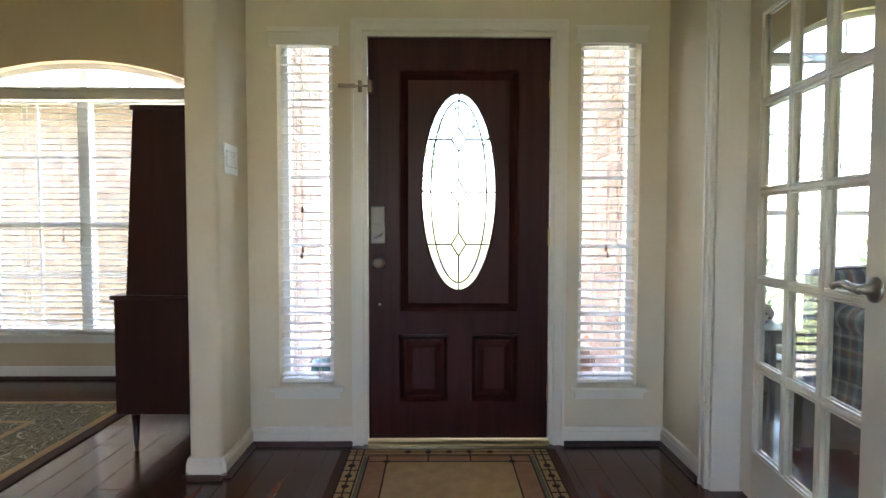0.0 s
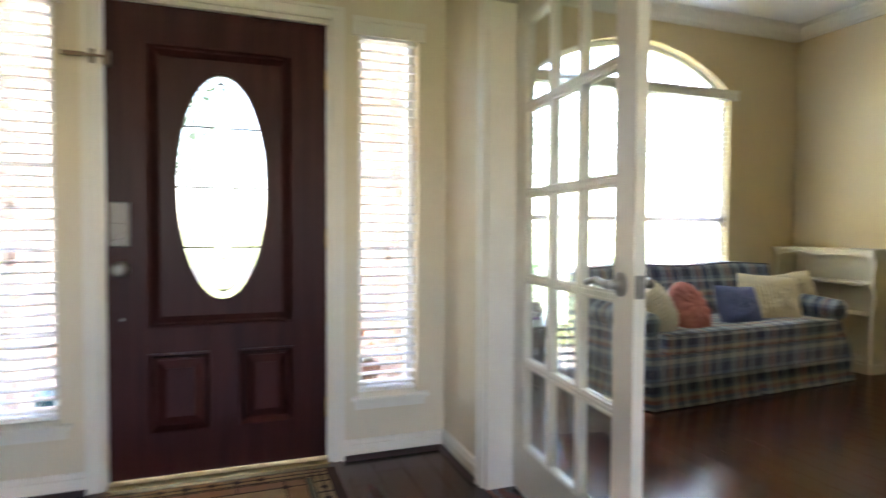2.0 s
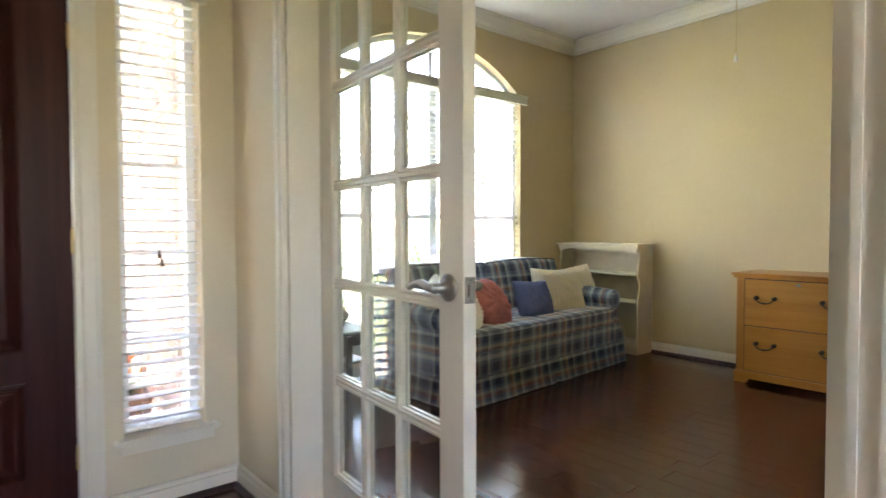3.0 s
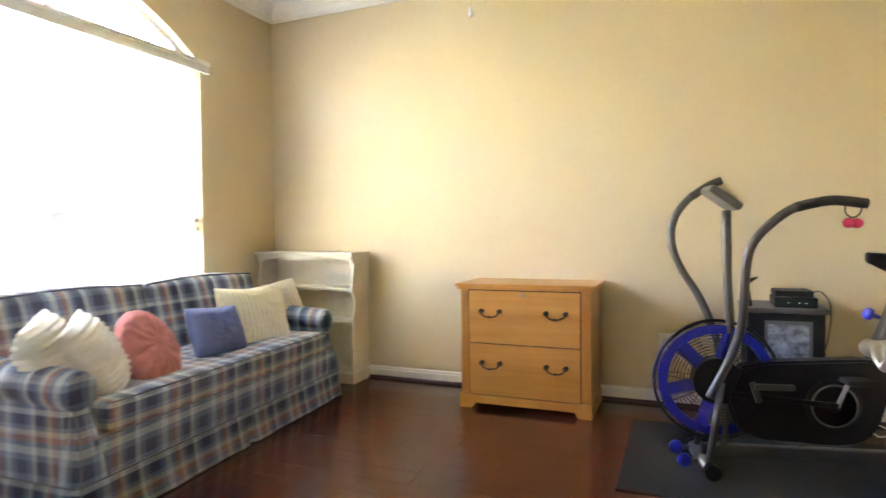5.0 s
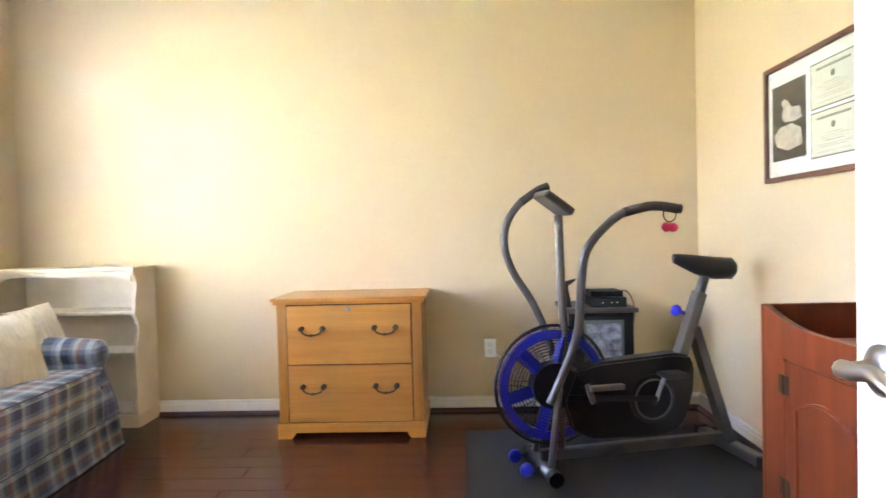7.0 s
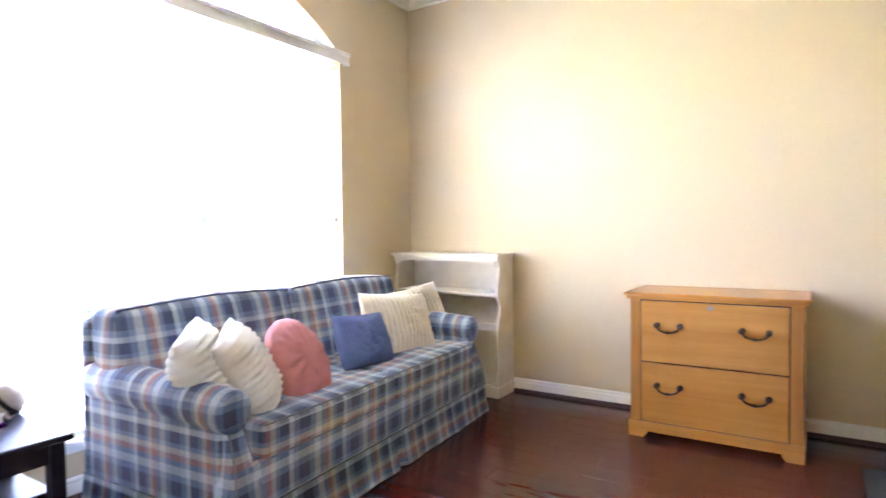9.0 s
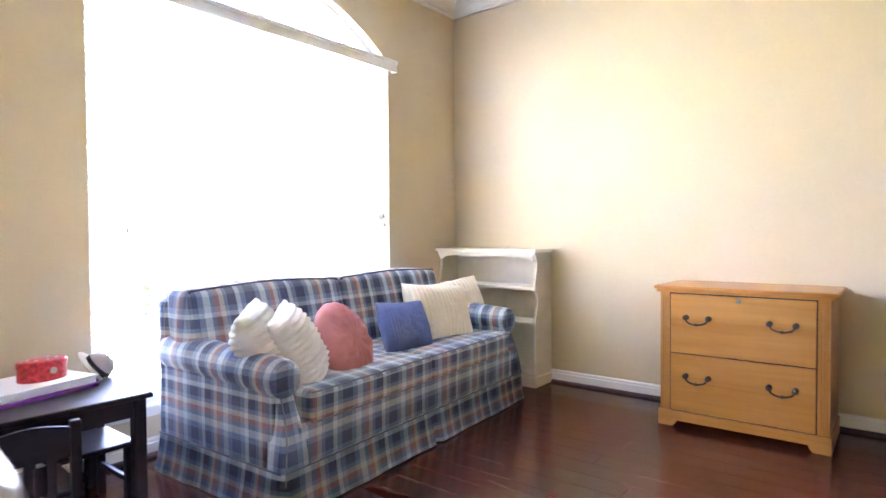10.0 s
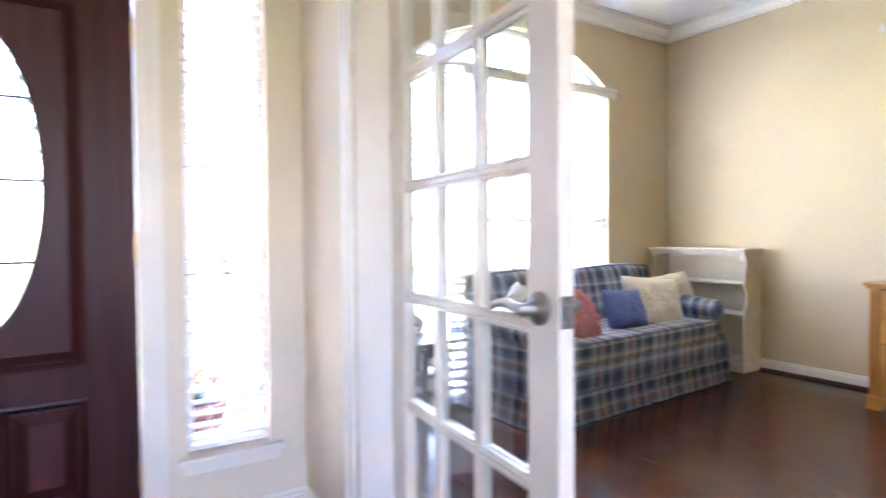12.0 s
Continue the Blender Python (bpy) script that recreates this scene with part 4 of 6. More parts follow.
M_FLUFF = material("cream_plush", (0.68, 0.64, 0.56), 0.95, vary=0.06, scale=25, bump=0.5, bump_scale=160)
M_CORDUROY = material("cream_corduroy", (0.78, 0.70, 0.55), 0.92, vary=0.05, scale=20, bump=0.3, bump_scale=220)
M_PINK = material("dusty_pink_cotton", (0.56, 0.21, 0.20), 0.9, vary=0.06, scale=14, bump=0.35, bump_scale=40)
M_BLUE = material("slate_blue_corduroy", (0.13, 0.17, 0.36), 0.92, vary=0.06, scale=14, bump=0.3, bump_scale=180)


def lean(x, y, z, back, yaw, spin=0):
    """A pose for something flat leaning back: its face looks to -y, then turned by yaw."""
    return pose(x, y, z) @ Matrix.Rotation(radians(yaw), 4, "Z") @ Matrix.Rotation(radians(90 - back), 4, "X") @ Matrix.Rotation(radians(spin), 4, "Z")


pillow("fluffy ribbed cream pillow against the sofa arm", 0.36, 0.41, 0.22, M_FLUFF, lean(2.565, 3.16, 0.588, 20, 40, 10), 0.007, 1, seed=1, pitch=0.0135)
pillow("fluffy ribbed cream pillow leaning on its neighbour", 0.33, 0.40, 0.22, M_FLUFF, lean(2.69, 3.10, 0.578, 24, 36, 14), 0.007, 1, seed=2, pitch=0.0135)
pillow("round dusty pink gathered pillow", 0.36, 0.39, 0.16, M_PINK, lean(2.965, 3.105, 0.575, 26, 14, 8), 0, round_=True, seed=3)
pillow("square slate blue corded pillow", 0.35, 0.29, 0.16, M_BLUE, lean(3.47, 3.17, 0.575, 24, -6, -3), 0.0022, 0, seed=4, pitch=0.008)
pillow("large cream corded pillow against the sofa back", 0.54, 0.41, 0.17, M_CORDUROY, lean(3.86, 3.24, 0.585, 22, -6, -6), 0.0045, 0, seed=5)
pillow("cream corded pillow behind another pillow", 0.46, 0.38, 0.12, M_CORDUROY, lean(4.23, 3.36, 0.595, 20, -14, 8), 0.0045, 0, seed=6)

# bookcase
M_IVORY = material("antiqued_ivory_paint", (0.72, 0.63, 0.47), 0.5, vary=0.07, scale=7, bump=0.05)
BX0, BY0, BY1, BH = 4.655, 3.02, 3.885, 0.97
book = thing("bookcase", "low ivory painted bookcase with scalloped edges, empty", "bookcase", pose(0, 0, 0))


def scallop_side():
    """Outline of a side panel in (depth, height): its front edge swells at each shelf."""
    pts = [(EAST - 0.004, 0.0), (EAST - 0.004, BH - 0.02)]
    front = [(BX0, BH - 0.02), (BX0, 0.93), (BX0 + 0.018, 0.905), (BX0 + 0.03, 0.88), (BX0 + 0.028, 0.84), (BX0 + 0.012, 0.78), (BX0 + 0.006, 0.735), (BX0, 0.70), (BX0, 0.68), (BX0 + 0.018, 0.66), (BX0 + 0.035, 0.62), (BX0 + 0.034, 0.56), (BX0 + 0.016, 0.50), (BX0 + 0.004, 0.455), (BX0, 0.43), (BX0, 0.0)]
    return pts + front


for y in (BY0, BY1 - 0.02):
    part("side_panel", prism(scallop_side(), y, y + 0.02), M_IVORY, book)
part("back_panel", box((EAST - 0.014, BY0 + 0.02, 0.05), (EAST - 0.006, BY1 - 0.02, BH - 0.02)), M_IVORY, book)
part("top", box((BX0 - 0.022, BY0 - 0.014, BH - 0.02), (EAST - 0.003, BY1 + 0.012, BH), 0.005), M_IVORY, book)
n = 28


def apron_drop(u):
    e = min(u, 1 - u)
    return 0.028 + 0.030 * max(0, 1 - e / 0.07) + 0.012 * math.cos((u - 0.5) * 2 * math.pi) ** 2


bm = bmesh.new()
AW = BY1 - BY0 - 0.04
outline = [(0.0, 0.0), (AW, 0.0)] + [(AW * (1 - k / n), -apron_drop(1 - k / n)) for k in range(n + 1)]
add_prism(bm, outline, 0.0, 0.016, Matrix(((0, 1, 0, BX0 + 0.002), (1, 0, 0, BY0 + 0.02), (0, 0, 1, BH - 0.02), (0, 0, 0, 1))))
part("scalloped_apron", bm, M_IVORY, book)
for z, x in ((0.685, BX0 + 0.004), (0.435, BX0 + 0.004), (0.075, BX0 + 0.004)):
    part("shelf", box((x, BY0 + 0.021, z), (EAST - 0.015, BY1 - 0.021, z + 0.02), 0.003), M_IVORY, book)
part("plinth", box((BX0 - 0.010, BY0 - 0.010, 0.0), (EAST - 0.005, BY1 + 0.008, 0.074), 0.004), M_IVORY, book)

# filing cabinet
M_OAK = wood_material("honey_oak", (0.46, 0.18, 0.03), (0.62, 0.285, 0.06), 0.33, "Y", 16, 0.05, 0.04, bump=0.04)
M_OAKV = wood_material("honey_oak_upright", (0.43, 0.165, 0.028), (0.57, 0.255, 0.055), 0.35, "Z", 16, 0.05, 0.04, bump=0.04)
M_BRONZE = material("antique_bronze", (0.10, 0.075, 0.05), 0.38, 0.85)
FX, FY0, FY1, FH = 4.43, 1.28, 2.085, 0.785
cab = thing("filing_cabinet", "honey oak lateral filing cabinet with two drawers", "filing cabinet", pose(0, 0, 0))
part("body", box((FX, FY0, 0.06), (4.865, FY1, FH - 0.035)), M_OAKV, cab)
bm = box((FX - 0.032, FY0 - 0.03, FH - 0.018), (4.875, FY1 + 0.03, FH), 0.006)
add_box(bm, (FX - 0.018, FY0 - 0.017, FH - 0.036), (4.87, FY1 + 0.017, FH - 0.0175))
part("top", bm, M_OAK, cab)
bm = bmesh.new()
add_prism(bm, [(FY0 - 0.008, 0.0), (FY0 + 0.07, 0.0), (FY0 + 0.085, 0.018), (FY0 + 0.09, 0.034), (FY1 - 0.09, 0.034), (FY1 - 0.085, 0.018), (FY1 - 0.07, 0.0), (FY1 + 0.008, 0.0), (FY1 + 0.008, 0.085), (FY0 - 0.008, 0.085)], 0, 0.022, Matrix(((0, 1, 0, FX - 0.014), (1, 0, 0, 0), (0, 0, 1, 0), (0, 0, 0, 1))))
for y in (FY0 - 0.008, FY1 - 0.012):
    add_box(bm, (FX + 0.0085, y, 0.0), (4.865, y + 0.02, 0.085))
part("base", bm, M_OAK, cab)
for y in (FY0 + 0.002, FY1 - 0.052):
    bm = bmesh.new()
    add_box(bm, (FX - 0.006, y, 0.087), (FX + 0.002, y + 0.05, FH - 0.037))
    for k in range(3):
        add_tube(bm, [(FX - 0.006, y + 0.013 + k * 0.012, 0.11), (FX - 0.006, y + 0.013 + k * 0.012, FH - 0.06)], 0.004, 8)
    part("fluted_stile", bm, M_OAKV, cab)
# Dark sheet whose colour gives the shade in the gaps between drawers and stiles.
part("gap_shade", box((FX - 0.003, FY0 + 0.0525, 0.0875), (FX + 0.001, FY1 - 0.0525, FH - 0.0375)), M_SHOE, cab, "dark plate coloured as the shade in the gaps round the drawers")
for z0, z1 in ((0.092, 0.409), (0.415, 0.741)):
    bm = box((FX - 0.012, FY0 + 0.058, z0), (FX + 0.001, FY1 - 0.058, z1), 0.003)
    dr = part("drawer", bm, M_OAK, cab)
    for yc in (FY0 + 0.20, FY1 - 0.20):
        zc = z0 + 0.20
        h = part("handle", tube(curve_points([(FX - 0.034, yc - 0.058, zc), (FX - 0.042, yc - 0.045, zc - 0.022), (FX - 0.046, yc - 0.012, zc - 0.033), (FX - 0.046, yc + 0.012, zc - 0.033), (FX - 0.042, yc + 0.045, zc - 0.022), (FX - 0.034, yc + 0.058, zc)], 5), 0.0048, 8), M_BRONZE, dr, "antique bronze bail handle", True)
        for s in (-1, 1):
            part("handle_knob", lathe([(0.015, 0), (0.014, 0.004), (0.006, 0.008), (0.006, 0.016), (0.0135, 0.021), (0.0145, 0.026), (0.010, 0.032), (0.003, 0.034)], pose(FX - 0.011, yc + s * 0.058, zc, 0, -90, 0), 14), M_BRONZE, dr, smooth=True)
        part("handle_bead", lathe([(0.006, -0.008), (0.0085, 0), (0.006, 0.008)], pose(FX - 0.046, yc, zc - 0.033, 90, 0, 0), 10), M_BRONZE, dr, smooth=True)
    if z0 > 0.3:
        part("lock", lathe([(0.013, 0), (0.013, 0.005), (0.010, 0.007), (0.002, 0.007)], pose(FX - 0.011, (FY0 + FY1) / 2, z1 - 0.022, 0, -90, 0), 16), M_NICKEL, dr, "round steel lock")

# floor mat under the bike
M_RUBBER = material("black_rubber", (0.028, 0.026, 0.022), 0.85, spec=0.3, vary=0.3, scale=90, bump=0.6, bump_scale=220)
mat = thing("exercise_mat", "flat black rubber exercise mat", "mat", pose(0, 0, 0))
part("sheet", box((3.53, SOUTH + 0.05, 0.001), (4.50, 1.05, 0.011), 0.003, 2), M_RUBBER, mat)

# exercise bike, built along its own x (front at +x), then turned
M_GRIP = material("grey_foam_grip", (0.055, 0.047, 0.04), 0.7, bump=0.2, bump_scale=200)
M_GUN = material("gunmetal_paint", (0.115, 0.106, 0.093), 0.36, 0.55, vary=0.04)
M_BLACK = material("black_plastic", (0.012, 0.012, 0.013), 0.48, bump=0.05, bump_scale=150, spec=0.32)
M_FANBLUE = material("bright_blue_plastic", (0.015, 0.02, 0.45), 0.4)
M_WIRE = material("black_wire", (0.015, 0.015, 0.015), 0.4, 0.3)
M_SCREEN = material("grey_display", (0.16, 0.17, 0.16), 0.25)
M_HOT = material("hot_pink_plastic", (0.75, 0.03, 0.12), 0.45)
BIKE = pose(4.03, 0.123, 0.011) @ Matrix.Rotation(radians(103), 4, "Z")
bike = thing("exercise_bike", "gunmetal upright fan exercise bike on a rubber mat", "exercise bike", BIKE)
FC = Vector((0.535, 0.0, 0.405))
part("main_rail", box((-0.38, -0.022, 0.06), (0.60, 0.022, 0.11), 0.006), M_GUN, bike)
ff = part("front_foot", tube([(0.59, -0.16, 0.035), (0.59, 0.13, 0.035)], 0.030, 14), M_GUN, bike, smooth=True)
for s in (-1, 1):
    part("end_cap", tube([(0.59, s * 0.145 - 0.015, 0.035), (0.59, s * 0.185 - 0.015, 0.035)], 0.0345, 14), M_BLACK, ff)
    tw = part("transport_wheel", lathe([(0.010, -0.012), (0.028, -0.012), (0.031, -0.008), (0.031, 0.008), (0.028, 0.012), (0.010, 0.012)], pose(0.68, s * 0.085 - 0.045, 0.04, 90, 0, 0), 20), M_FANBLUE, bike, "bright blue transport wheel", True)
    part("axle_bracket", box((0.60, s * 0.085 - 0.049, 0.03), (0.685, s * 0.085 - 0.041, 0.05)), M_GUN, tw)
rf = part("rear_foot", box((-0.41, -0.22, 0.012), (-0.35, 0.22, 0.062), 0.01), M_GUN, bike)
for s in (-1, 1):
    part("end_cap", box((-0.415, s * 0.235 - 0.02, 0.006), (-0.345, s * 0.235 + 0.02, 0.068), 0.008), M_BLACK, rf)
part("rear_post", box((-0.024, -0.03, 0.0), (0.024, 0.03, 0.60), 0.006, 2, Matrix.Translation((-0.37, 0, 0.06)) @ Matrix.Rotation(radians(18), 4, "Y")), M_GUN, bike)
part("seat_tube", box((-0.026, -0.03, 0.0), (0.026, 0.03, 0.36), 0.006, 2, Matrix.Translation((-0.10, 0, 0.46)) @ Matrix.Rotation(radians(-20), 4, "Y")), M_GUN, bike)
part("seat_post", tube([(-0.19, 0, 0.70), (-0.272, 0, 0.935)], 0.025, 12), M_GUN, bike, "gunmetal seat post", True)
kb = part("adjuster_knob", lathe([(0.010, 0), (0.010, 0.03), (0.026, 0.034), (0.028, 0.05), (0.022, 0.062), (0.004, 0.066)], pose(-0.14, 0, 0.70, 0, 70, 0), 16), M_FANBLUE, bike, "bright blue adjuster knob", True)
# saddle
bm = bmesh.new()
rings = []
for k in range(13):
    u = k / 12
    x = -0.09 - 0.31 * u
    w = 0.020 + 0.095 * (u ** 1.5) if u < 0.85 else 0.094 * math.sqrt(max(0.02, 1 - ((u - 0.80) / 0.205) ** 2))
    top = 0.978 + 0.008 * math.cos(u * 3.0) - 0.012 * u
    dep = 0.040 + 0.055 * math.sin(min(u * 1.2, 1) * math.pi * 0.62)
    rings.append([bm.verts.new((x, w * math.cos(a), top - dep * 0.5 + dep * 0.5 * math.sin(a) * (1.0 if math.sin(a) > 0 else 1.3))) for a in (2 * math.pi * j / 16 for j in range(16))])
for p, q in zip(rings, rings[1:]):
    for j in range(16):
        bm.faces.new((p[j], p[(j + 1) % 16], q[(j + 1) % 16], q[j]))
bm.faces.new(rings[0])
bm.faces.new(rings[-1][::-1])
part("seat", bm, M_BLACK, bike, "black padded seat", True)
# drive housing
def housing_outline():
    pts = [(0.44, 0.475), (0.32, 0.50), (-0.07, 0.52), (-0.14, 0.505), (-0.165, 0.45), (-0.16, 0.34), (-0.13, 0.235), (-0.09, 0.17), (-0.02, 0.14), (0.08, 0.135), (0.36, 0.15), (0.46, 0.20), (0.50, 0.33)]
    return pts
bm = prism(housing_outline(), -0.045, 0.045)
bmesh.ops.bevel(bm, geom=bm.edges[:], offset=0.012, segments=2, affect="EDGES")
hs = part("drive_housing", bm, M_BLACK, bike, "black plastic chain housing")
bm = bmesh.new()
for k in range(5):
    add_box(bm, (0.14, -0.049, 0.18 + k * 0.016), (0.36 - k * 0.01, -0.043, 0.186 + k * 0.016))
part("vent_rib", bm, M_GUN, hs)
for s in (-1, 1):
    part("crank_disc", lathe([(0.115, 0), (0.115, 0.006), (0.100, 0.012), (0.085, 0.010), (0.030, 0.014), (0.012, 0.022)], pose(0.06, s * 0.043, 0.315, -90 * s, 0, 0), 28), M_BLACK, hs, smooth=False)
    ring = [(0.06 + 0.092 * math.cos(a), s * 0.056, 0.315 + 0.092 * math.sin(a)) for a in (2 * math.pi * k / 32 for k in range(33))]
    part("disc_ring", tube(ring, 0.005, 6), M_SCREEN, hs)
    ca = 290 if s < 0 else 110
    end = (0.06 + 0.14 * math.cos(radians(ca)), s * 0.085, 0.315 + 0.14 * math.sin(radians(ca)))
    cr = part("crank", tube([(0.06, s * 0.075, 0.315), end], 0.010, 8), M_NICKEL, bike)
    part("pedal", box((end[0] - 0.055, end[1] + s * 0.055 - 0.045, end[2] - 0.012), (end[0] + 0.055, end[1] + s * 0.055 + 0.045, end[2] + 0.012), 0.008), M_BLACK, cr, "black plastic pedal")
    part("linkage", box((0.0, s * 0.085 - 0.006, -0.012), (0.44, s * 0.085 + 0.006, 0.012), 0.004, 2, Matrix.Translation((0.06, 0, 0.325)) @ Matrix.Rotation(radians(-5), 4, "Y")), M_BLACK, bike)
# fan and cage
fan = part("fan", lathe([(0.105, -0.035), (0.105, 0.035), (0.09, 0.045), (0.03, 0.048)], pose(FC.x, 0, FC.z, 90, 0, 0), 28), M_BLACK, bike, "black fan hub with blue blades")
bm = bmesh.new()
for r0, r1 in ((0.213, 0.252),):
    for k in range(48):
        a0, a1 = 2 * math.pi * k / 48, 2 * math.pi * (k + 1) / 48
        vs = [bm.verts.new((FC.x + r * math.cos(a), y, FC.z + r * math.sin(a))) for y in (-0.014, 0.014) for r, a in ((r0, a0), (r1, a0), (r1, a1), (r0, a1))]
        for q in ((0, 1, 2, 3), (7, 6, 5, 4), (1, 5, 6, 2), (0, 3, 7, 4)):
            bm.faces.new([vs[i] for i in q])
part("fan_rim", bm, M_FANBLUE, fan, "bright blue rim")
for k in range(6):
    bm = bmesh.new()
    add_box(bm, (0.09, -0.016, -0.026), (0.222, 0.016, 0.026))
    bmesh.ops.transform(bm, matrix=Matrix.Translation((FC.x, 0, FC.z)) @ Matrix.Rotation(radians(60 * k + 14), 4, "Y") @ Matrix.Rotation(radians(28), 4, "X"), verts=bm.verts[:])
    part("blade", bm, M_FANBLUE, fan)
cage = part("cage_ring", tube([(FC.x + 0.272 * math.cos(a), 0, FC.z + 0.272 * math.sin(a)) for a in (2 * math.pi * k / 56 for k in range(57))], 0.008, 8), M_WIRE, bike, smooth=True)
bm = bmesh.new()
for s in (-1, 1):
    for r in [0.125 + 0.0145 * k for k in range(10)]:
        y = s * (0.052 - 0.028 * ((r - 0.12) / 0.15) ** 2)
        add_tube(bm, [(FC.x + r * math.cos(a), y, FC.z + r * math.sin(a)) for a in (2 * math.pi * k / 40 for k in range(41))], 0.0016, 4, False)
    for k in range(12):
        a = 2 * math.pi * k / 12 + 0.1
        add_tube(bm, [(FC.x + r * math.cos(a), s * (0.054 - 0.03 * ((r - 0.12) / 0.15) ** 2), FC.z + r * math.sin(a)) for r in (0.10, 0.16, 0.22, 0.272)], 0.002, 4)
part("cage_wire", bm, M_WIRE, cage)
# upright, console, moving arms
part("upright", tube(curve_points([(0.50, 0.0, 0.10), (0.49, 0.0, 0.30), (0.475, 0.0, 0.62), (0.485, 0.0, 0.88), (0.49, 0.0, 1.18)], 5), 0.020, 10), M_GUN, bike, smooth=True)
for s in (-1, 1):
    part("fork", tube([(0.53, s * 0.07, 0.405), (0.585, s * 0.105 - 0.01, 0.06)], 0.016, 10), M_GUN, bike, smooth=True)
console = part("console", box((-0.075, -0.085, -0.016), (0.085, 0.085, 0.022), 0.012, 2, Matrix.Translation((0.51, 0, 1.23)) @ Matrix.Rotation(radians(-36), 4, "Y")), M_GUN, bike, "grey sloping console")
part("display", box((-0.05, -0.05, 0.0215), (0.05, 0.05, 0.0245), 0.001, 1, Matrix.Translation((0.51, 0, 1.23)) @ Matrix.Rotation(radians(-36), 4, "Y")), M_SCREEN, console)
for s in (-1, 1):
    pts = [(0.59, 0.105, 0.35), (0.545, 0.11, 0.445), (0.50, 0.125, 0.555), (0.478, 0.155, 0.66), (0.474, 0.18, 0.755), (0.475, 0.21, 0.92), (0.46, 0.225, 1.02), (0.40, 0.24, 1.105), (0.30, 0.25, 1.18), (0.17, 0.255, 1.205), (0.04, 0.255, 1.19)]
    if s < 0:
        pts = [(0.46, -0.115, 0.40), (0.50, -0.13, 0.585), (0.56, -0.17, 0.76), (0.645, -0.21, 0.915), (0.68, -0.225, 1.045), (0.66, -0.235, 1.16), (0.585, -0.245, 1.255), (0.50, -0.25, 1.31), (0.44, -0.25, 1.335)]
    hb = part("handlebar", tube(curve_points(pts, 6), 0.0185, 12), M_GUN, bike, "gunmetal swinging handlebar", True)
    part("grip", tube(curve_points(pts[-3:], 6), 0.0205, 12), M_GRIP, hb, "dark grey foam grip", True)
    part("foot_peg", box((-0.10, -0.016, -0.012), (0.06, 0.016, 0.012), 0.006, 2, Matrix.Translation((0.36, s * 0.15, 0.415))), M_GUN, bike)
    part("lever_link", box((-0.012, -0.012, -0.07), (0.012, 0.012, 0.02), 0.004, 2, Matrix.Translation((0.41, s * 0.115, 0.405)) @ Matrix.Rotation(radians(18), 4, "Y")), M_GUN, bike)
toy = thing("hanging_toy", "hot pink toy on a ring, hanging from a handlebar", "toy", BIKE @ pose(0.09, 0.255, 1.20))
part("ring", tube([(0.03 * math.cos(a), 0.0, -0.03 + 0.034 * math.sin(a)) for a in (2 * math.pi * k / 20 for k in range(21))], 0.003, 6), M_BLACK, toy)
bm = bmesh.new()
bmesh.ops.create_icosphere(bm, subdivisions=2, radius=0.026, matrix=Matrix.Translation((-0.014, 0, -0.088)) @ Matrix.Diagonal((1, 0.5, 0.8, 1)))
bmesh.ops.create_icosphere(bm, subdivisions=2, radius=0.024, matrix=Matrix.Translation((0.016, 0, -0.086)) @ Matrix.Diagonal((1, 0.5, 0.9, 1)))
part("figure", bm, M_HOT, toy, smooth=True)
# ---- more office things ----
M_ESPRESSO = wood_material("espresso_stain", (0.014, 0.008, 0.008), (0.03, 0.017, 0.015), 0.42, "X", 16, 0.08, 0.05, spec=0.22)
M_PAPER = material("white_paper", (0.78, 0.76, 0.72), 0.8, vary=0.03)
M_PURPLE = material("purple_card", (0.25, 0.06, 0.32), 0.6, vary=0.2, scale=40)
M_REDTIN = material("red_printed_tin", (0.46, 0.03, 0.03), 0.3, vary=0.6, scale=60)
M_CLOTH = material("beige_cloth", (0.40, 0.34, 0.28), 0.9, vary=0.1, bump=0.3)
table = thing("play_table", "low espresso stained wooden play table under the window", "table", pose(0, 0, 0))
TX0, TX1, TY0, TY1, TH = 1.36, 2.14, 3.26, 3.80, 0.485
part("tabletop", box((TX0, TY0, TH - 0.022), (TX1, TY1, TH), 0.007, 3), M_ESPRESSO, table)
for x in (TX0 + 0.02, TX1 - 0.065):
    for y in (TY0 + 0.02, TY1 - 0.065):
        part("leg", box((x, y, 0), (x + 0.045, y + 0.045, TH - 0.022), 0.004), M_ESPRESSO, table)
for lo, hi in (((TX0 + 0.066, TY0 + 0.03, TH - 0.09), (TX1 - 0.066, TY0 + 0.05, TH - 0.0225)), ((TX0 + 0.066, TY1 - 0.05, TH - 0.09), (TX1 - 0.066, TY1 - 0.03, TH - 0.0225)), ((TX1 - 0.05, TY0 + 0.066, TH - 0.09), (TX1 - 0.03, TY1 - 0.066, TH - 0.0225)), ((TX0 + 0.03, TY0 + 0.066, TH - 0.09), (TX0 + 0.05, TY1 - 0.066, TH - 0.0225))):
    part("apron", box(lo, hi), M_ESPRESSO, table)


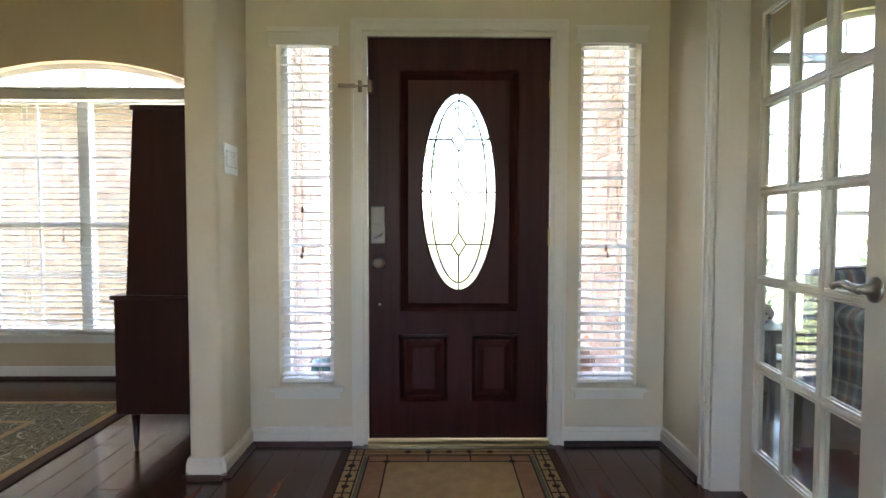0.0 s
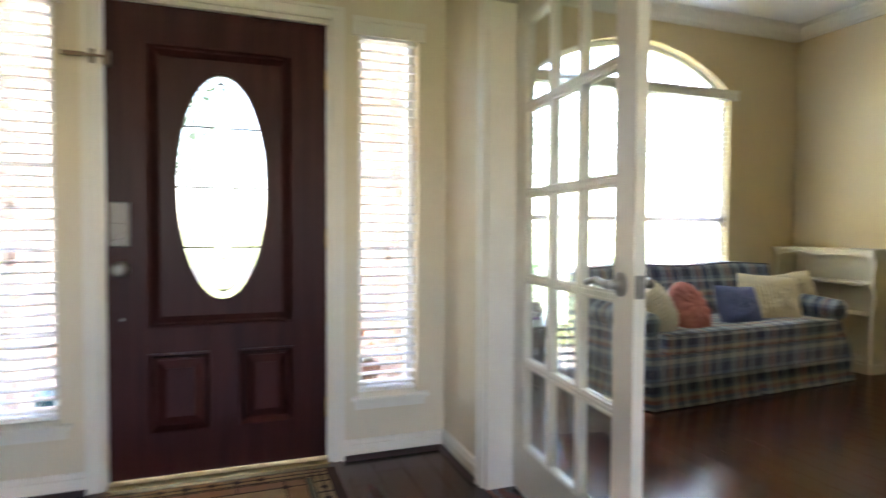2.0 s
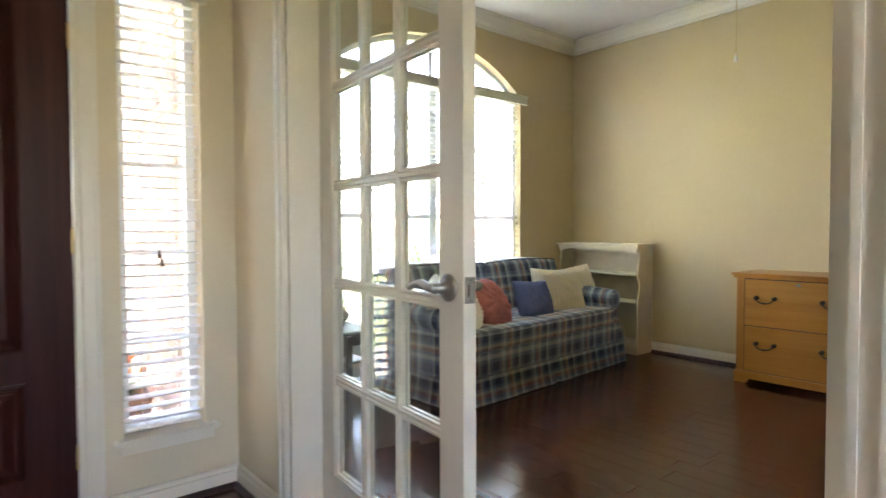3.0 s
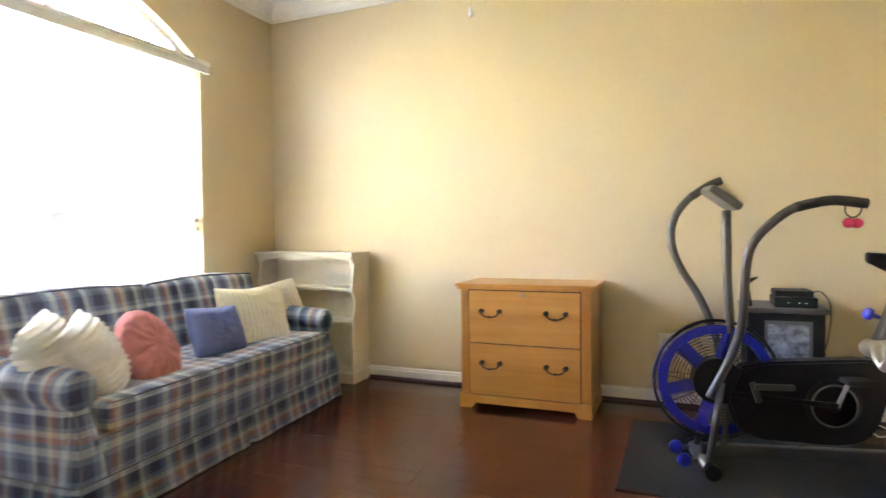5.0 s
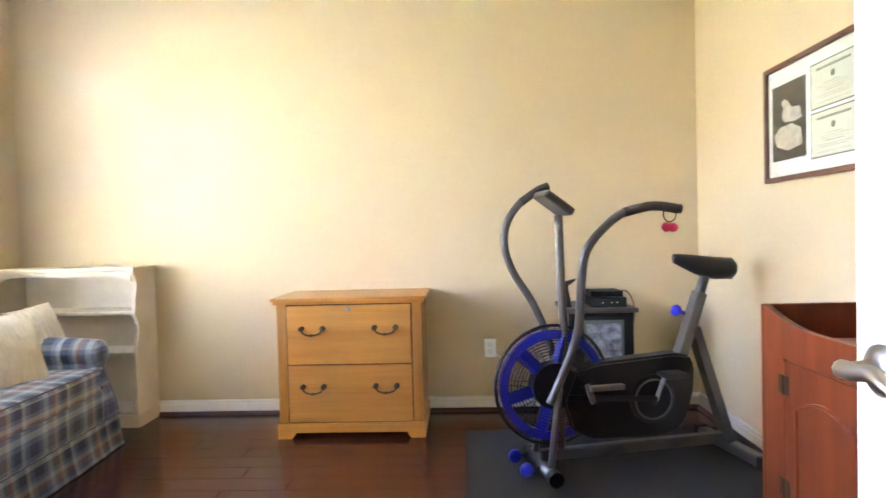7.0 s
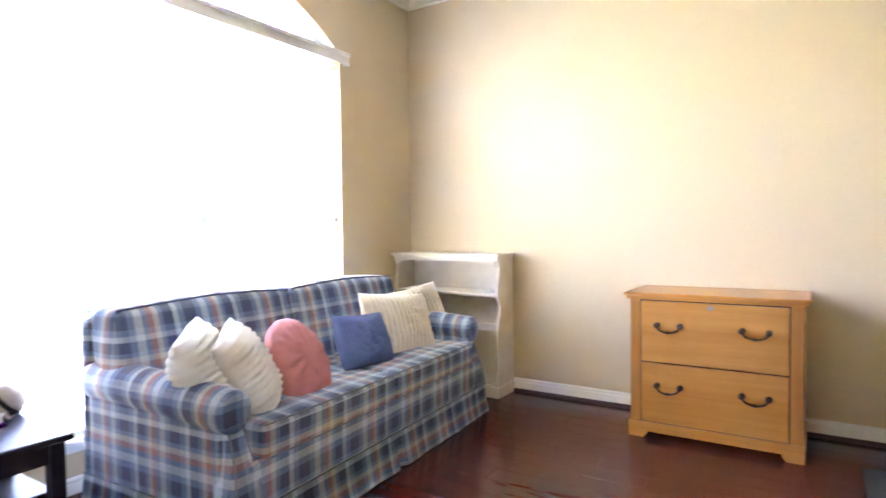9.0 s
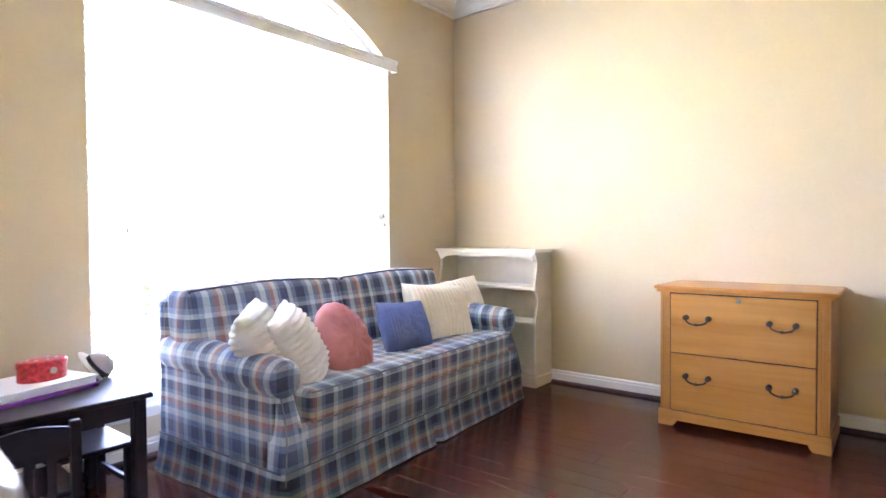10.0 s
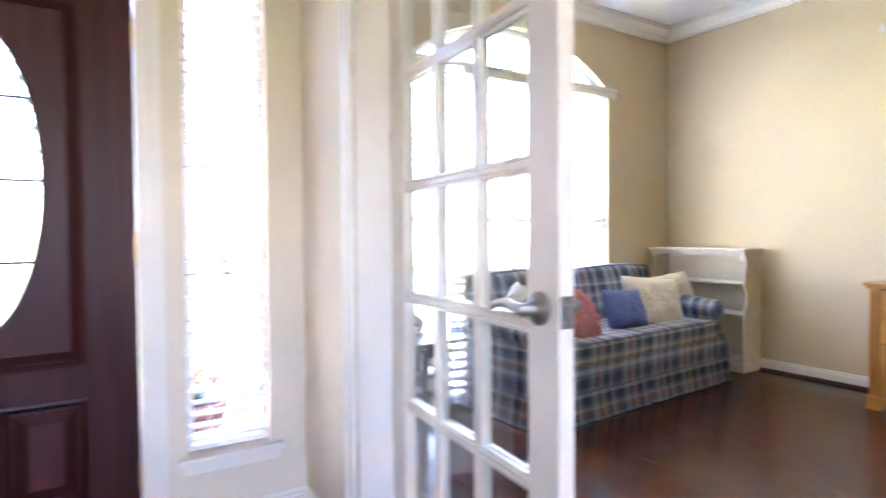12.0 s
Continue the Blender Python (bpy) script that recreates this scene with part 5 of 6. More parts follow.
def child_chair(label, place):
    """Small wooden chair: seat, four legs, curved top rail and slats; it faces +y."""
    c = thing("child_chair", label, "chair", place, "chairs at the play table")
    part("seat", box((-0.15, -0.14, 0.265), (0.15, 0.15, 0.285), 0.007, 3), M_ESPRESSO, c)
    for x in (-0.14, 0.11):
        part("front_leg", box((x, 0.11, 0), (x + 0.03, 0.14, 0.265), 0.003), M_ESPRESSO, c)
        part("back_post", box((x, -0.155, 0), (x + 0.03, -0.125, 0.505), 0.004), M_ESPRESSO, c)
        part("side_rail", box((x + 0.008, -0.125, 0.12), (x + 0.022, 0.11, 0.14)), M_ESPRESSO, c)
    bm = bmesh.new()
    n = 10
    out = [(-0.11 + 0.22 * k / n, 0.487 + 0.018 * math.sin(math.pi * k / n)) for k in range(n + 1)]
    add_prism(bm, [(-0.11, 0.395)] + [(0.11, 0.395)] + out[::-1], -0.147, -0.131)
    part("top_rail", bm, M_ESPRESSO, c)
    for x in (-0.06, 0.0, 0.06):
        part("slat", box((x - 0.012, -0.145, 0.285), (x + 0.012, -0.133, 0.396)), M_ESPRESSO, c)
    return c


child_chair("espresso stained child chair pulled up to the play table", pose(1.68, 3.20, 0, 0, 0, -4))
child_chair("espresso stained child chair tucked under the play table", pose(1.965, 3.50, 0, 0, 0, 180))
books = thing("paper_stack", "stack of white paper and purple edged books", "papers", pose(1.78, 3.60, TH, 0, 0, 14))
part("book", box((-0.20, -0.14, 0.0), (0.24, 0.13, 0.014), 0.003), M_PURPLE, books, "purple edged workbook")
part("book", box((-0.19, -0.13, 0.0145), (0.235, 0.125, 0.042), 0.003), M_PAPER, books)
part("paper", box((-0.21, -0.145, 0.0425), (0.23, 0.13, 0.050), 0.001, 1), M_PAPER, books)
tin = thing("cookie_tin", "oval red printed cookie tin on the papers", "tin", pose(1.875, 3.60, TH + 0.05, 0, 0, 10) @ Matrix.Scale(0.85, 4))
bm = bmesh.new()
add_lathe(bm, [(0.098, 0.0), (0.10, 0.004), (0.10, 0.062)], Matrix.Diagonal((1, 0.7, 1, 1)), 36)
body = part("body", bm, M_REDTIN, tin, smooth=False)
bm = bmesh.new()
add_lathe(bm, [(0.104, 0.0625), (0.104, 0.084), (0.098, 0.090), (0.04, 0.094)], Matrix.Diagonal((1, 0.7, 1, 1)), 36)
part("lid", bm, M_REDTIN, tin, "red tin lid with pale flowers")
part("badge", lathe([(0.015, 0), (0.015, 0.003), (0.011, 0.004)], pose(0.012, -0.0695, 0.045, 90, 0, 0), 18), M_CLOTH, tin, "round pale badge")
for k in range(8):
    a = k * 0.8
    part("flower", lathe([(0.007, 0), (0.005, 0.0012)], pose(0.06 * math.cos(a), 0.04 * math.sin(a), 0.0925), 8), M_PAPER, tin)
cup = thing("paper_cup", "red and white paper cup on the play table", "cup", pose(1.52, 3.46, TH))
part("body", lathe([(0.032, 0), (0.042, 0.10), (0.044, 0.103), (0.040, 0.103), (0.031, 0.006)], pose(0, 0, 0), 20), M_REDTIN, cup)
part("band", lathe([(0.0345, 0.02), (0.0395, 0.06)], pose(0, 0, 0), 20), M_PAPER, cup, "white label band")
hat = thing("sun_hat", "small beige cloth hat with a dark band", "hat", pose(2.10, 3.69, TH + 0.04, 0, 50, -30) @ Matrix.Scale(0.8, 4))
part("crown", lathe([(0.075, 0.0), (0.072, 0.03), (0.058, 0.06), (0.03, 0.075), (0.004, 0.078)], pose(0, 0, 0), 24), M_CLOTH, hat, smooth=True)
part("brim", lathe([(0.072, 0.006), (0.115, -0.004), (0.118, -0.008), (0.072, 0.0)], pose(0, 0, 0), 24), M_CLOTH, hat)
part("band", lathe([(0.0762, 0.004), (0.0752, 0.026)], pose(0, 0, 0), 24), M_BLACK, hat, "dark hat band")
twig = thing("dried_stems", "thin dried stems standing on the window sill", "stems", pose(2.24, 3.90, OFFICE_WIN[2] + 0.004))
for k in range(4):
    part("stem", tube(curve_points([(0.012 * k, 0, 0), (0.012 * k + 0.004, -0.003, 0.12), (0.013 * k - 0.004, 0.0, 0.24 + 0.02 * (k % 2)), (0.016 * k, 0, 0.30 + 0.03 * (k % 3))], 4), 0.003, 6), M_CLOTH, twig)

# tall media stand behind the bike
stand = thing("media_stand", "small black media stand with a glass door", "media stand", pose(4.66, 0.28, 0))
part("body", box((-0.16, -0.18, 0.03), (0.20, 0.18, 0.66), 0.006), M_BLACK, stand)
part("top", box((-0.19, -0.20, 0.66), (0.21, 0.20, 0.685), 0.006), M_GUN, stand)
dr = part("door", box((-0.172, -0.17, 0.24), (-0.1605, 0.17, 0.65), 0.003), M_BLACK, stand)
part("door_glass", box((-0.176, -0.12, 0.36), (-0.1725, 0.10, 0.62)), M_SCREEN, dr, "glossy grey door glass")
part("door_picture", box((-0.1775, -0.105, 0.38), (-0.1762, 0.085, 0.60)), material("printed_sheet", (0.24, 0.26, 0.29), 0.5, vary=0.75, scale=26), dr, "mottled pale picture behind the glass")
part("foot", box((-0.15, -0.17, 0), (0.19, 0.17, 0.03)), M_BLACK, stand)
modem = thing("cable_modem", "black cable modem with green lights", "modem", pose(4.62, 0.23, 0.685))
part("body", box((-0.10, -0.10, 0.0), (0.10, 0.10, 0.055), 0.006), M_BLACK, modem)
part("upper_box", box((-0.08, -0.085, 0.056), (0.09, 0.095, 0.09), 0.008), M_BLACK, modem)
M_LED = bpy.data.materials.new("green_light")
M_LED.use_nodes = True
M_LED.node_tree.nodes["Principled BSDF"].inputs["Emission Color"].default_value = (0.05, 1.0, 0.3, 1)
M_LED.node_tree.nodes["Principled BSDF"].inputs["Emission Strength"].default_value = 0.012
for y in (-0.05, -0.02, 0.03):
    part("status_light", box((-0.1015, y, 0.025), (-0.0995, y + 0.008, 0.029)), M_LED, modem, "small green light")
part("cable", tube(curve_points([(0.09, -0.09, 0.06), (0.10, -0.15, 0.07), (0.12, -0.20, -0.02), (0.14, -0.19, -0.2), (0.16, -0.16, -0.35), (0.20, -0.20, -0.5)], 6), 0.004, 6), M_GUN, modem)
speaker = thing("desk_speaker", "small black horn shaped speaker", "speaker", pose(4.58, 0.46, 0.685))
part("horn", prism([(-0.03, 0.0), (0.03, 0.0), (0.022, 0.03), (0.018, 0.14), (-0.055, 0.16), (-0.05, 0.15), (-0.01, 0.12)], -0.02, 0.02, Matrix.Rotation(radians(90), 4, "Z")), M_BLACK, speaker)
flex = thing("power_cord", "thin pale cord from the outlet to the floor", "cord", pose(0, 0, 0))
part("cord", tube(curve_points([(EAST - 0.012, 0.88, 0.375), (EAST - 0.05, 0.82, 0.34), (EAST - 0.04, 0.74, 0.25), (EAST - 0.05, 0.62, 0.1), (EAST - 0.06, 0.45, 0.008), (4.80, 0.30, 0.006)], 6), 0.003, 6), M_VINYL, flex)
coil = thing("cable_coil", "loop of pale cable on the floor", "cable", pose(4.72, -0.16, 0.012))
part("loop", tube([(0.10 * math.cos(a) + 0.01 * math.sin(3 * a), 0.08 * math.sin(a), 0.003 + 0.004 * (k % 5)) for k, a in ((k, 2 * math.pi * k / 20) for k in range(41))], 0.0035, 6), M_VINYL, coil)

# framed documents
M_FRAME = wood_material("walnut_frame", (0.085, 0.032, 0.018), (0.15, 0.058, 0.03), 0.35, "X", 20, 0.08, 0.05)
M_MATB = material("white_mat_board", (0.78, 0.77, 0.74), 0.8)
M_DOC = material("cream_document", (0.70, 0.66, 0.52), 0.7, vary=0.03)
M_INK = material("grey_ink", (0.16, 0.15, 0.13), 0.7)
M_PHOTO = material("dark_photo", (0.05, 0.04, 0.035), 0.4, vary=0.8, scale=40)
M_STONE = material("pale_stone_print", (0.52, 0.46, 0.38), 0.5, vary=0.25, scale=30)
PY = SOUTH + 0.004
pic = thing("framed_documents", "walnut framed documents and photo in a white mat", "picture", pose(3.565, PY, 1.578))
PW, PH = 0.48, 0.262
bm = bmesh.new()
add_frame(bm, -PW, PW, -PH, PH, 0.022, 0.0, 0.024)
part("frame", bm, M_FRAME, pic)
part("mat_board", box((-PW + 0.02, 0.0, -PH + 0.02), (PW - 0.02, 0.010, PH - 0.02)), M_MATB, pic)
part("photo", box((0.165, 0.0095, -0.168), (0.425, 0.0115, 0.168)), M_PHOTO, pic, "dark photo of a pale stone sculpture")
bm = bmesh.new()
add_prism(bm, [(0.19, -0.115), (0.30, -0.13), (0.39, -0.10), (0.405, -0.05), (0.36, -0.02), (0.27, -0.015), (0.20, -0.045)], 0.0113, 0.0125)
add_prism(bm, [(0.19, 0.0), (0.25, -0.01), (0.33, 0.0), (0.345, 0.03), (0.33, 0.06), (0.35, 0.085), (0.325, 0.10), (0.295, 0.085), (0.27, 0.055), (0.21, 0.05)], 0.0113, 0.0127)
part("photo_shape", bm, M_STONE, pic, "pale stone shape")
for x0, x1 in ((-0.155, 0.125), (-0.445, -0.19)):
    for z0, z1 in ((0.012, 0.185), (-0.185, -0.012)):
        part("document_border", box((x0 - 0.006, 0.0095, z0 - 0.006), (x1 + 0.006, 0.011, z1 + 0.006)), M_INK, pic)
        doc = part("document", box((x0, 0.0105, z0), (x1, 0.012, z1)), M_DOC, pic, "cream document with lines of print")
        bm = bmesh.new()
        xc = (x0 + x1) / 2
        for dz, w, t in ((0.145, 0.105, 0.010), (0.085, 0.05, 0.002), (0.075, 0.09, 0.0015), (0.065, 0.07, 0.0015), (0.055, 0.06, 0.0025), (0.042, 0.10, 0.0015), (0.033, 0.08, 0.0015), (0.014, 0.105, 0.0015)):
            k = -w
            while k < w:
                seg = random.uniform(0.006, 0.018)
                add_box(bm, (xc + k, 0.0119, z0 + dz), (xc + min(k + seg, w), 0.0125, z0 + dz + t))
                k += seg + 0.004
        add_lathe(bm, [(0.014, 0), (0.013, 0.0006)], pose(xc, 0.0118, z0 + 0.115, -90, 0, 0), 16)
        part("print", bm, M_INK, doc)
g = part("glass", box((-PW + 0.02, 0.014, -PH + 0.02), (PW - 0.02, 0.016, PH - 0.02)), M_GLASS, pic)
g.visible_shadow = False

# dry sink cabinet
M_CHERRY = wood_material("orange_cherry_stain", (0.125, 0.024, 0.008), (0.25, 0.053, 0.015), 0.3, "Z", 12, 0.07, 0.05, bump=0.05)
sink = thing("dry_sink", "orange stained pine dry sink with an open tray top", "cabinet", pose(0, 0, 0))
DX0, DX1, DY0, DY1, DH = 2.12, 3.235, SOUTH + 0.02, 0.04, 0.858
for x in (DX0, DX1 - 0.022):
    part("side_panel", box((x, DY0, 0), (x + 0.022, DY1, DH), 0.004), M_CHERRY, sink)
part("back_panel", box((DX0 + 0.022, DY0, 0.05), (DX1 - 0.022, DY0 + 0.015, DH)), M_CHERRY, sink)
part("tray_floor", box((DX0 + 0.022, DY0 + 0.015, 0.72), (DX1 - 0.022, DY1 - 0.022, 0.74)), M_CHERRY, sink)
bm = bmesh.new()
n = 20
prof = [(DX1 - 0.022, DH)] + [(DX1 - 0.022 - (DX1 - DX0 - 0.044) * k / n, DH - 0.055 * math.sin(min(1, k / n * 4) * math.pi / 2) * math.sin(min(1, (n - k) / n * 4) * math.pi / 2)) for k in range(1, n)] + [(DX0 + 0.022, DH), (DX0 + 0.022, 0.70), (DX1 - 0.022, 0.70)]
add_prism(bm, prof, DY1 - 0.022, DY1)
part("front_lip", bm, M_CHERRY, sink)
for x0, x1 in ((DX0 + 0.022, DX0 + 0.14), (DX1 - 0.14, DX1 - 0.022)):
    part("face_stile", box((x0, DY1 - 0.022, 0.0), (x1, DY1, 0.6995)), M_CHERRY, sink)
part("bottom_rail", box((DX0 + 0.14, DY1 - 0.022, 0.05), (DX1 - 0.14, DY1, 0.10)), M_CHERRY, sink)
half = (DX0 + DX1) / 2
for a, b, hx in ((DX0 + 0.143, half - 0.002, DX0 + 0.142), (half + 0.002, DX1 - 0.143, DX1 - 0.142)):
    d = part("cabinet_door", box((a, DY1 - 0.020, 0.104), (b, DY1 + 0.001, 0.696), 0.003), M_CHERRY, sink)
    n = 12
    arch = [(a + 0.07, 0.17), (b - 0.07, 0.17)] + [(b - 0.07 - (b - a - 0.14) * k / n, 0.56 + 0.045 * math.sin(math.pi * k / n)) for k in range(n + 1)]
    ring = [(x, DY1 + 0.002, z) for x, z in arch]
    part("panel_groove", tube(ring + ring[:1], 0.007, 6), M_CHERRY, d)
    for z in (0.29, 0.62):
        part("hinge", box((hx - 0.028, DY1 + 0.001, z - 0.03), (hx + 0.028, DY1 + 0.004, z + 0.03), 0.001, 1), M_BRONZE, d, "dark butterfly hinge")
        part("hinge_barrel", tube([(hx, DY1 + 0.005, z - 0.03), (hx, DY1 + 0.005, z + 0.03)], 0.004, 8), M_BRONZE, d)
    part("door_knob", lathe([(0.006, 0), (0.006, 0.012), (0.015, 0.02), (0.012, 0.028), (0.002, 0.03)], pose(half + (0.03 if a > half else -0.03), DY1 + 0.001, 0.42, -90, 0, 0), 14), M_BRONZE, d)
part("gallery", box((DX0 + 0.03, DY0 + 0.015, DH - 0.03), (DX1 - 0.35, DY0 + 0.16, DH - 0.005), 0.004), M_CHERRY, sink)

# ceiling fan with its pull chain
M_FANWHITE = material("white_fan_enamel", (0.75, 0.73, 0.68), 0.4)
fanc = thing("ceiling_fan", "white ceiling fan with a hanging pull chain", "ceiling fan", pose(3.04, 1.70, 0))
part("canopy", lathe([(0.07, TOP), (0.065, TOP - 0.05), (0.015, TOP - 0.07), (0.015, TOP - 0.16)], pose(0, 0, 0), 20), M_FANWHITE, fanc)
part("motor", lathe([(0.02, TOP - 0.15), (0.12, TOP - 0.18), (0.14, TOP - 0.24), (0.10, TOP - 0.30), (0.06, TOP - 0.34)], pose(0, 0, 0), 24), M_FANWHITE, fanc, smooth=True)
for k in range(5):
    part("blade", box((0.15, -0.065, -0.004), (0.62, 0.065, 0.004), 0.003, 1, pose(0, 0, TOP - 0.26, 10, 0, 72 * k + 20)), M_FANWHITE, fanc)
ch = part("pull_chain", tube([(0.0, -0.19, TOP - 0.27), (0.0, -0.19, 1.945)], 0.0016, 6), M_BRASS, fanc)
part("chain_arm", tube([(0, -0.10, TOP - 0.27), (0, -0.19, TOP - 0.27)], 0.004, 6), M_BRASS, fanc)
part("chain_end", lathe([(0.002, 0.035), (0.006, 0.026), (0.009, 0.008), (0.008, 0.0), (0.003, -0.003)], pose(0, -0.19, 1.905), 12), M_FANWHITE, ch, "white chain pull")

# ---- foyer and dining things ----
M_RUGTAN = material("tan_rug_pile", (0.50, 0.33, 0.17), 0.95, vary=0.15, scale=14, bump=0.5, bump_scale=240)
M_RUGPEACH = material("peach_rug_pile", (0.40, 0.21, 0.12), 0.95, vary=0.15, scale=14, bump=0.5, bump_scale=240)
M_RUGLINE = material("dark_rug_line", (0.045, 0.02, 0.015), 0.95)
M_RUGEDGE = material("brown_rug_border", (0.09, 0.045, 0.03), 0.95, vary=0.1, bump=0.4, bump_scale=240)
M_RUGGREEN = material("grey_green_rug_pile", (0.17, 0.16, 0.11), 0.95, vary=0.15, bump=0.4, bump_scale=240)
door_mat = thing("door_mat", "tan door mat with a leaded window pattern", "mat", pose(-0.05, 2.275, 0))
MW, MD = 0.485, 0.355
part("backing", box((-MW - 0.045, -MD - 0.045, 0.001), (MW + 0.045, MD + 0.012, 0.007), 0.002, 1), M_RUGEDGE, door_mat)
part("field", box((-MW, -MD, 0.0068), (MW, MD, 0.0095)), M_RUGTAN, door_mat)
for lo, hi, mt in (((-MW + 0.10, MD - 0.15), (MW - 0.10, MD - 0.085), M_RUGPEACH), ((-MW + 0.10, -MD + 0.085), (MW - 0.10, -MD + 0.15), M_RUGPEACH), ((-MW + 0.10, -MD + 0.15), (-MW + 0.19, MD - 0.15), M_RUGPEACH), ((MW - 0.19, -MD + 0.15), (MW - 0.10, MD - 0.15), M_RUGPEACH), ((-MW + 0.078, -MD + 0.085), (-MW + 0.10, MD - 0.085), M_RUGGREEN), ((MW - 0.10, -MD + 0.085), (MW - 0.078, MD - 0.085), M_RUGGREEN)):
    part("panel", box((lo[0], lo[1], 0.009), (hi[0], hi[1], 0.0105)), mt, door_mat)
bm = bmesh.new()


def mat_line(x0, y0, x1, y1):
    w = 0.0035
    add_box(bm, (min(x0, x1) - w, min(y0, y1) - w, 0.009), (max(x0, x1) + w, max(y0, y1) + w, 0.0114))


for e in (0.0, 0.035, 0.07):
    for s in (-1, 1):
        mat_line(-MW, s * (MD - e), MW, s * (MD - e))
        mat_line(s * (MW - e), -MD, s * (MW - e), MD)
for s in (-1, 1):
    mat_line(-MW + 0.10, s * (MD - 0.085), MW - 0.10, s * (MD - 0.085))
    mat_line(-MW + 0.10, s * (MD - 0.15), MW - 0.10, s * (MD - 0.15))
    mat_line(s * (MW - 0.10), -MD + 0.085, s * (MW - 0.10), MD - 0.085)
    mat_line(s * (MW - 0.19), -MD + 0.07, s * (MW - 0.19), MD - 0.07)
    for x in (-0.10, 0.10):
        mat_line(x, s * (MD - 0.15), x, s * (MD - 0.0))
    for y in (-0.22, -0.11, 0, 0.11, 0.22):
        mat_line(s * (MW - 0.07), y, s * MW, y)
part("outline", bm, M_RUGLINE, door_mat, "dark leaded outlines")["kind"] = "stuff"
for x, y in [(s * (MW - 0.19), t * (MD - 0.15)) for s in (-1, 1) for t in (-1, 1)] + [(x, MD - 0.035) for x in (-0.20, -0.10, 0, 0.10, 0.20)] + [(s * (MW - 0.035), y) for s in (-1, 1) for y in (-0.16, -0.05, 0.05, 0.16)]:
    part("jewel", lathe([(0.017, 0.0), (0.016, 0.0022)], pose(x, y, 0.0098), 12), M_RUGLINE, door_mat)


def scroll_material(name):
    """Rug pile with winding pale scrolls on olive brown."""
    m = material(name, (0.20, 0.17, 0.10), 0.95, bump=0.5, bump_scale=200)
    nt = m.node_tree
    b = nt.nodes["Principled BSDF"]
    tc = nt.nodes.new("ShaderNodeTexCoord")
    n = nt.nodes.new("ShaderNodeTexNoise")
    n.inputs["Scale"].default_value = 5.0
    n.inputs["Detail"].default_value = 1.0
    n.inputs["Distortion"].default_value = 1.8
    nt.links.new(tc.outputs["Object"], n.inputs["Vector"])
    w = nt.nodes.new("ShaderNodeMath")
    w.operation = "MULTIPLY"
    w.inputs[1].default_value = 9.0
    nt.links.new(n.outputs["Fac"], w.inputs[0])
    f = nt.nodes.new("ShaderNodeMath")
    f.operation = "FRACT"
    nt.links.new(w.outputs[0], f.inputs[0])
    r = nt.nodes.new("ShaderNodeValToRGB")
    r.color_ramp.interpolation = "CONSTANT"
    for _ in range(3):
        r.color_ramp.elements.new(0.9)
    for e, (p, c) in zip(r.color_ramp.elements, ((0.0, (0.17, 0.145, 0.08)), (0.42, (0.52, 0.47, 0.34)), (0.58, (0.05, 0.03, 0.02)), (0.66, (0.26, 0.22, 0.13)), (0.9, (0.07, 0.045, 0.03)))):
        e.position, e.color = p, (*c, 1)
    nt.links.new(f.outputs[0], r.inputs["Fac"])
    nt.links.new(r.outputs["Color"], b.inputs["Base Color"])
    return m


M_SCROLL = scroll_material("scroll_rug_pile")
rug = thing("area_rug", "olive and brown scroll patterned area rug", "rug", pose(-3.62, 1.85, 0))
RW, RD = 1.62, 1.56
part("border", box((-RW - 0.06, -RD - 0.06, 0.001), (RW + 0.06, RD + 0.06, 0.009), 0.003, 1), M_RUGEDGE, rug)
part("tan_band", box((-RW, -RD, 0.0085), (RW, RD, 0.0105)), M_RUGTAN, rug)
part("scroll_border", box((-RW + 0.045, -RD + 0.045, 0.010), (RW - 0.045, RD - 0.045, 0.0118)), M_SCROLL, rug)
part("inner_band", box((-RW + 0.36, -RD + 0.36, 0.0112), (RW - 0.36, RD - 0.36, 0.0128)), M_RUGTAN, rug)
part("centre_field", box((-RW + 0.40, -RD + 0.40, 0.0122), (RW - 0.40, RD - 0.40, 0.0138)), M_SCROLL, rug)

M_MAHOG = wood_material("red_mahogany", (0.022, 0.007, 0.005), (0.05, 0.015, 0.010), 0.28, "Z", 14, 0.06, 0.05)
desk = thing("secretary_desk", "dark mahogany secretary desk with tapered legs", "desk", pose(0, 0, 0))
KX1, KY0, KY1 = DINING - 0.012, 2.60, 3.55
part("lower_case", box((KX1 - 0.455, KY0, 0.195), (KX1, KY1, 0.755), 0.004), M_MAHOG, desk)
part("writing_top", box((KX1 - 0.47, KY0 - 0.012, 0.755), (KX1, KY1 + 0.012, 0.778), 0.004), M_MAHOG, desk)
bm = bmesh.new()
add_prism(bm, [(KX1 - 0.40, 0.778), (KX1, 0.778), (KX1, 1.665), (KX1 - 0.35, 1.665)], KY0 + 0.012, KY1 - 0.012)
part("upper_case", bm, M_MAHOG, desk)
part("cornice", box((KX1 - 0.36, KY0, 1.665), (KX1, KY1, 1.687), 0.004), M_MAHOG, desk)
for x in (KX1 - 0.385, KX1 - 0.085):
    for y in (KY0 + 0.05, KY1 - 0.05):
        part("leg", tube([(x, y, 0), (x, y, 0.03), (x, y, 0.196)], [0.010, 0.011, 0.022], 12), M_MAHOG, desk, smooth=True)
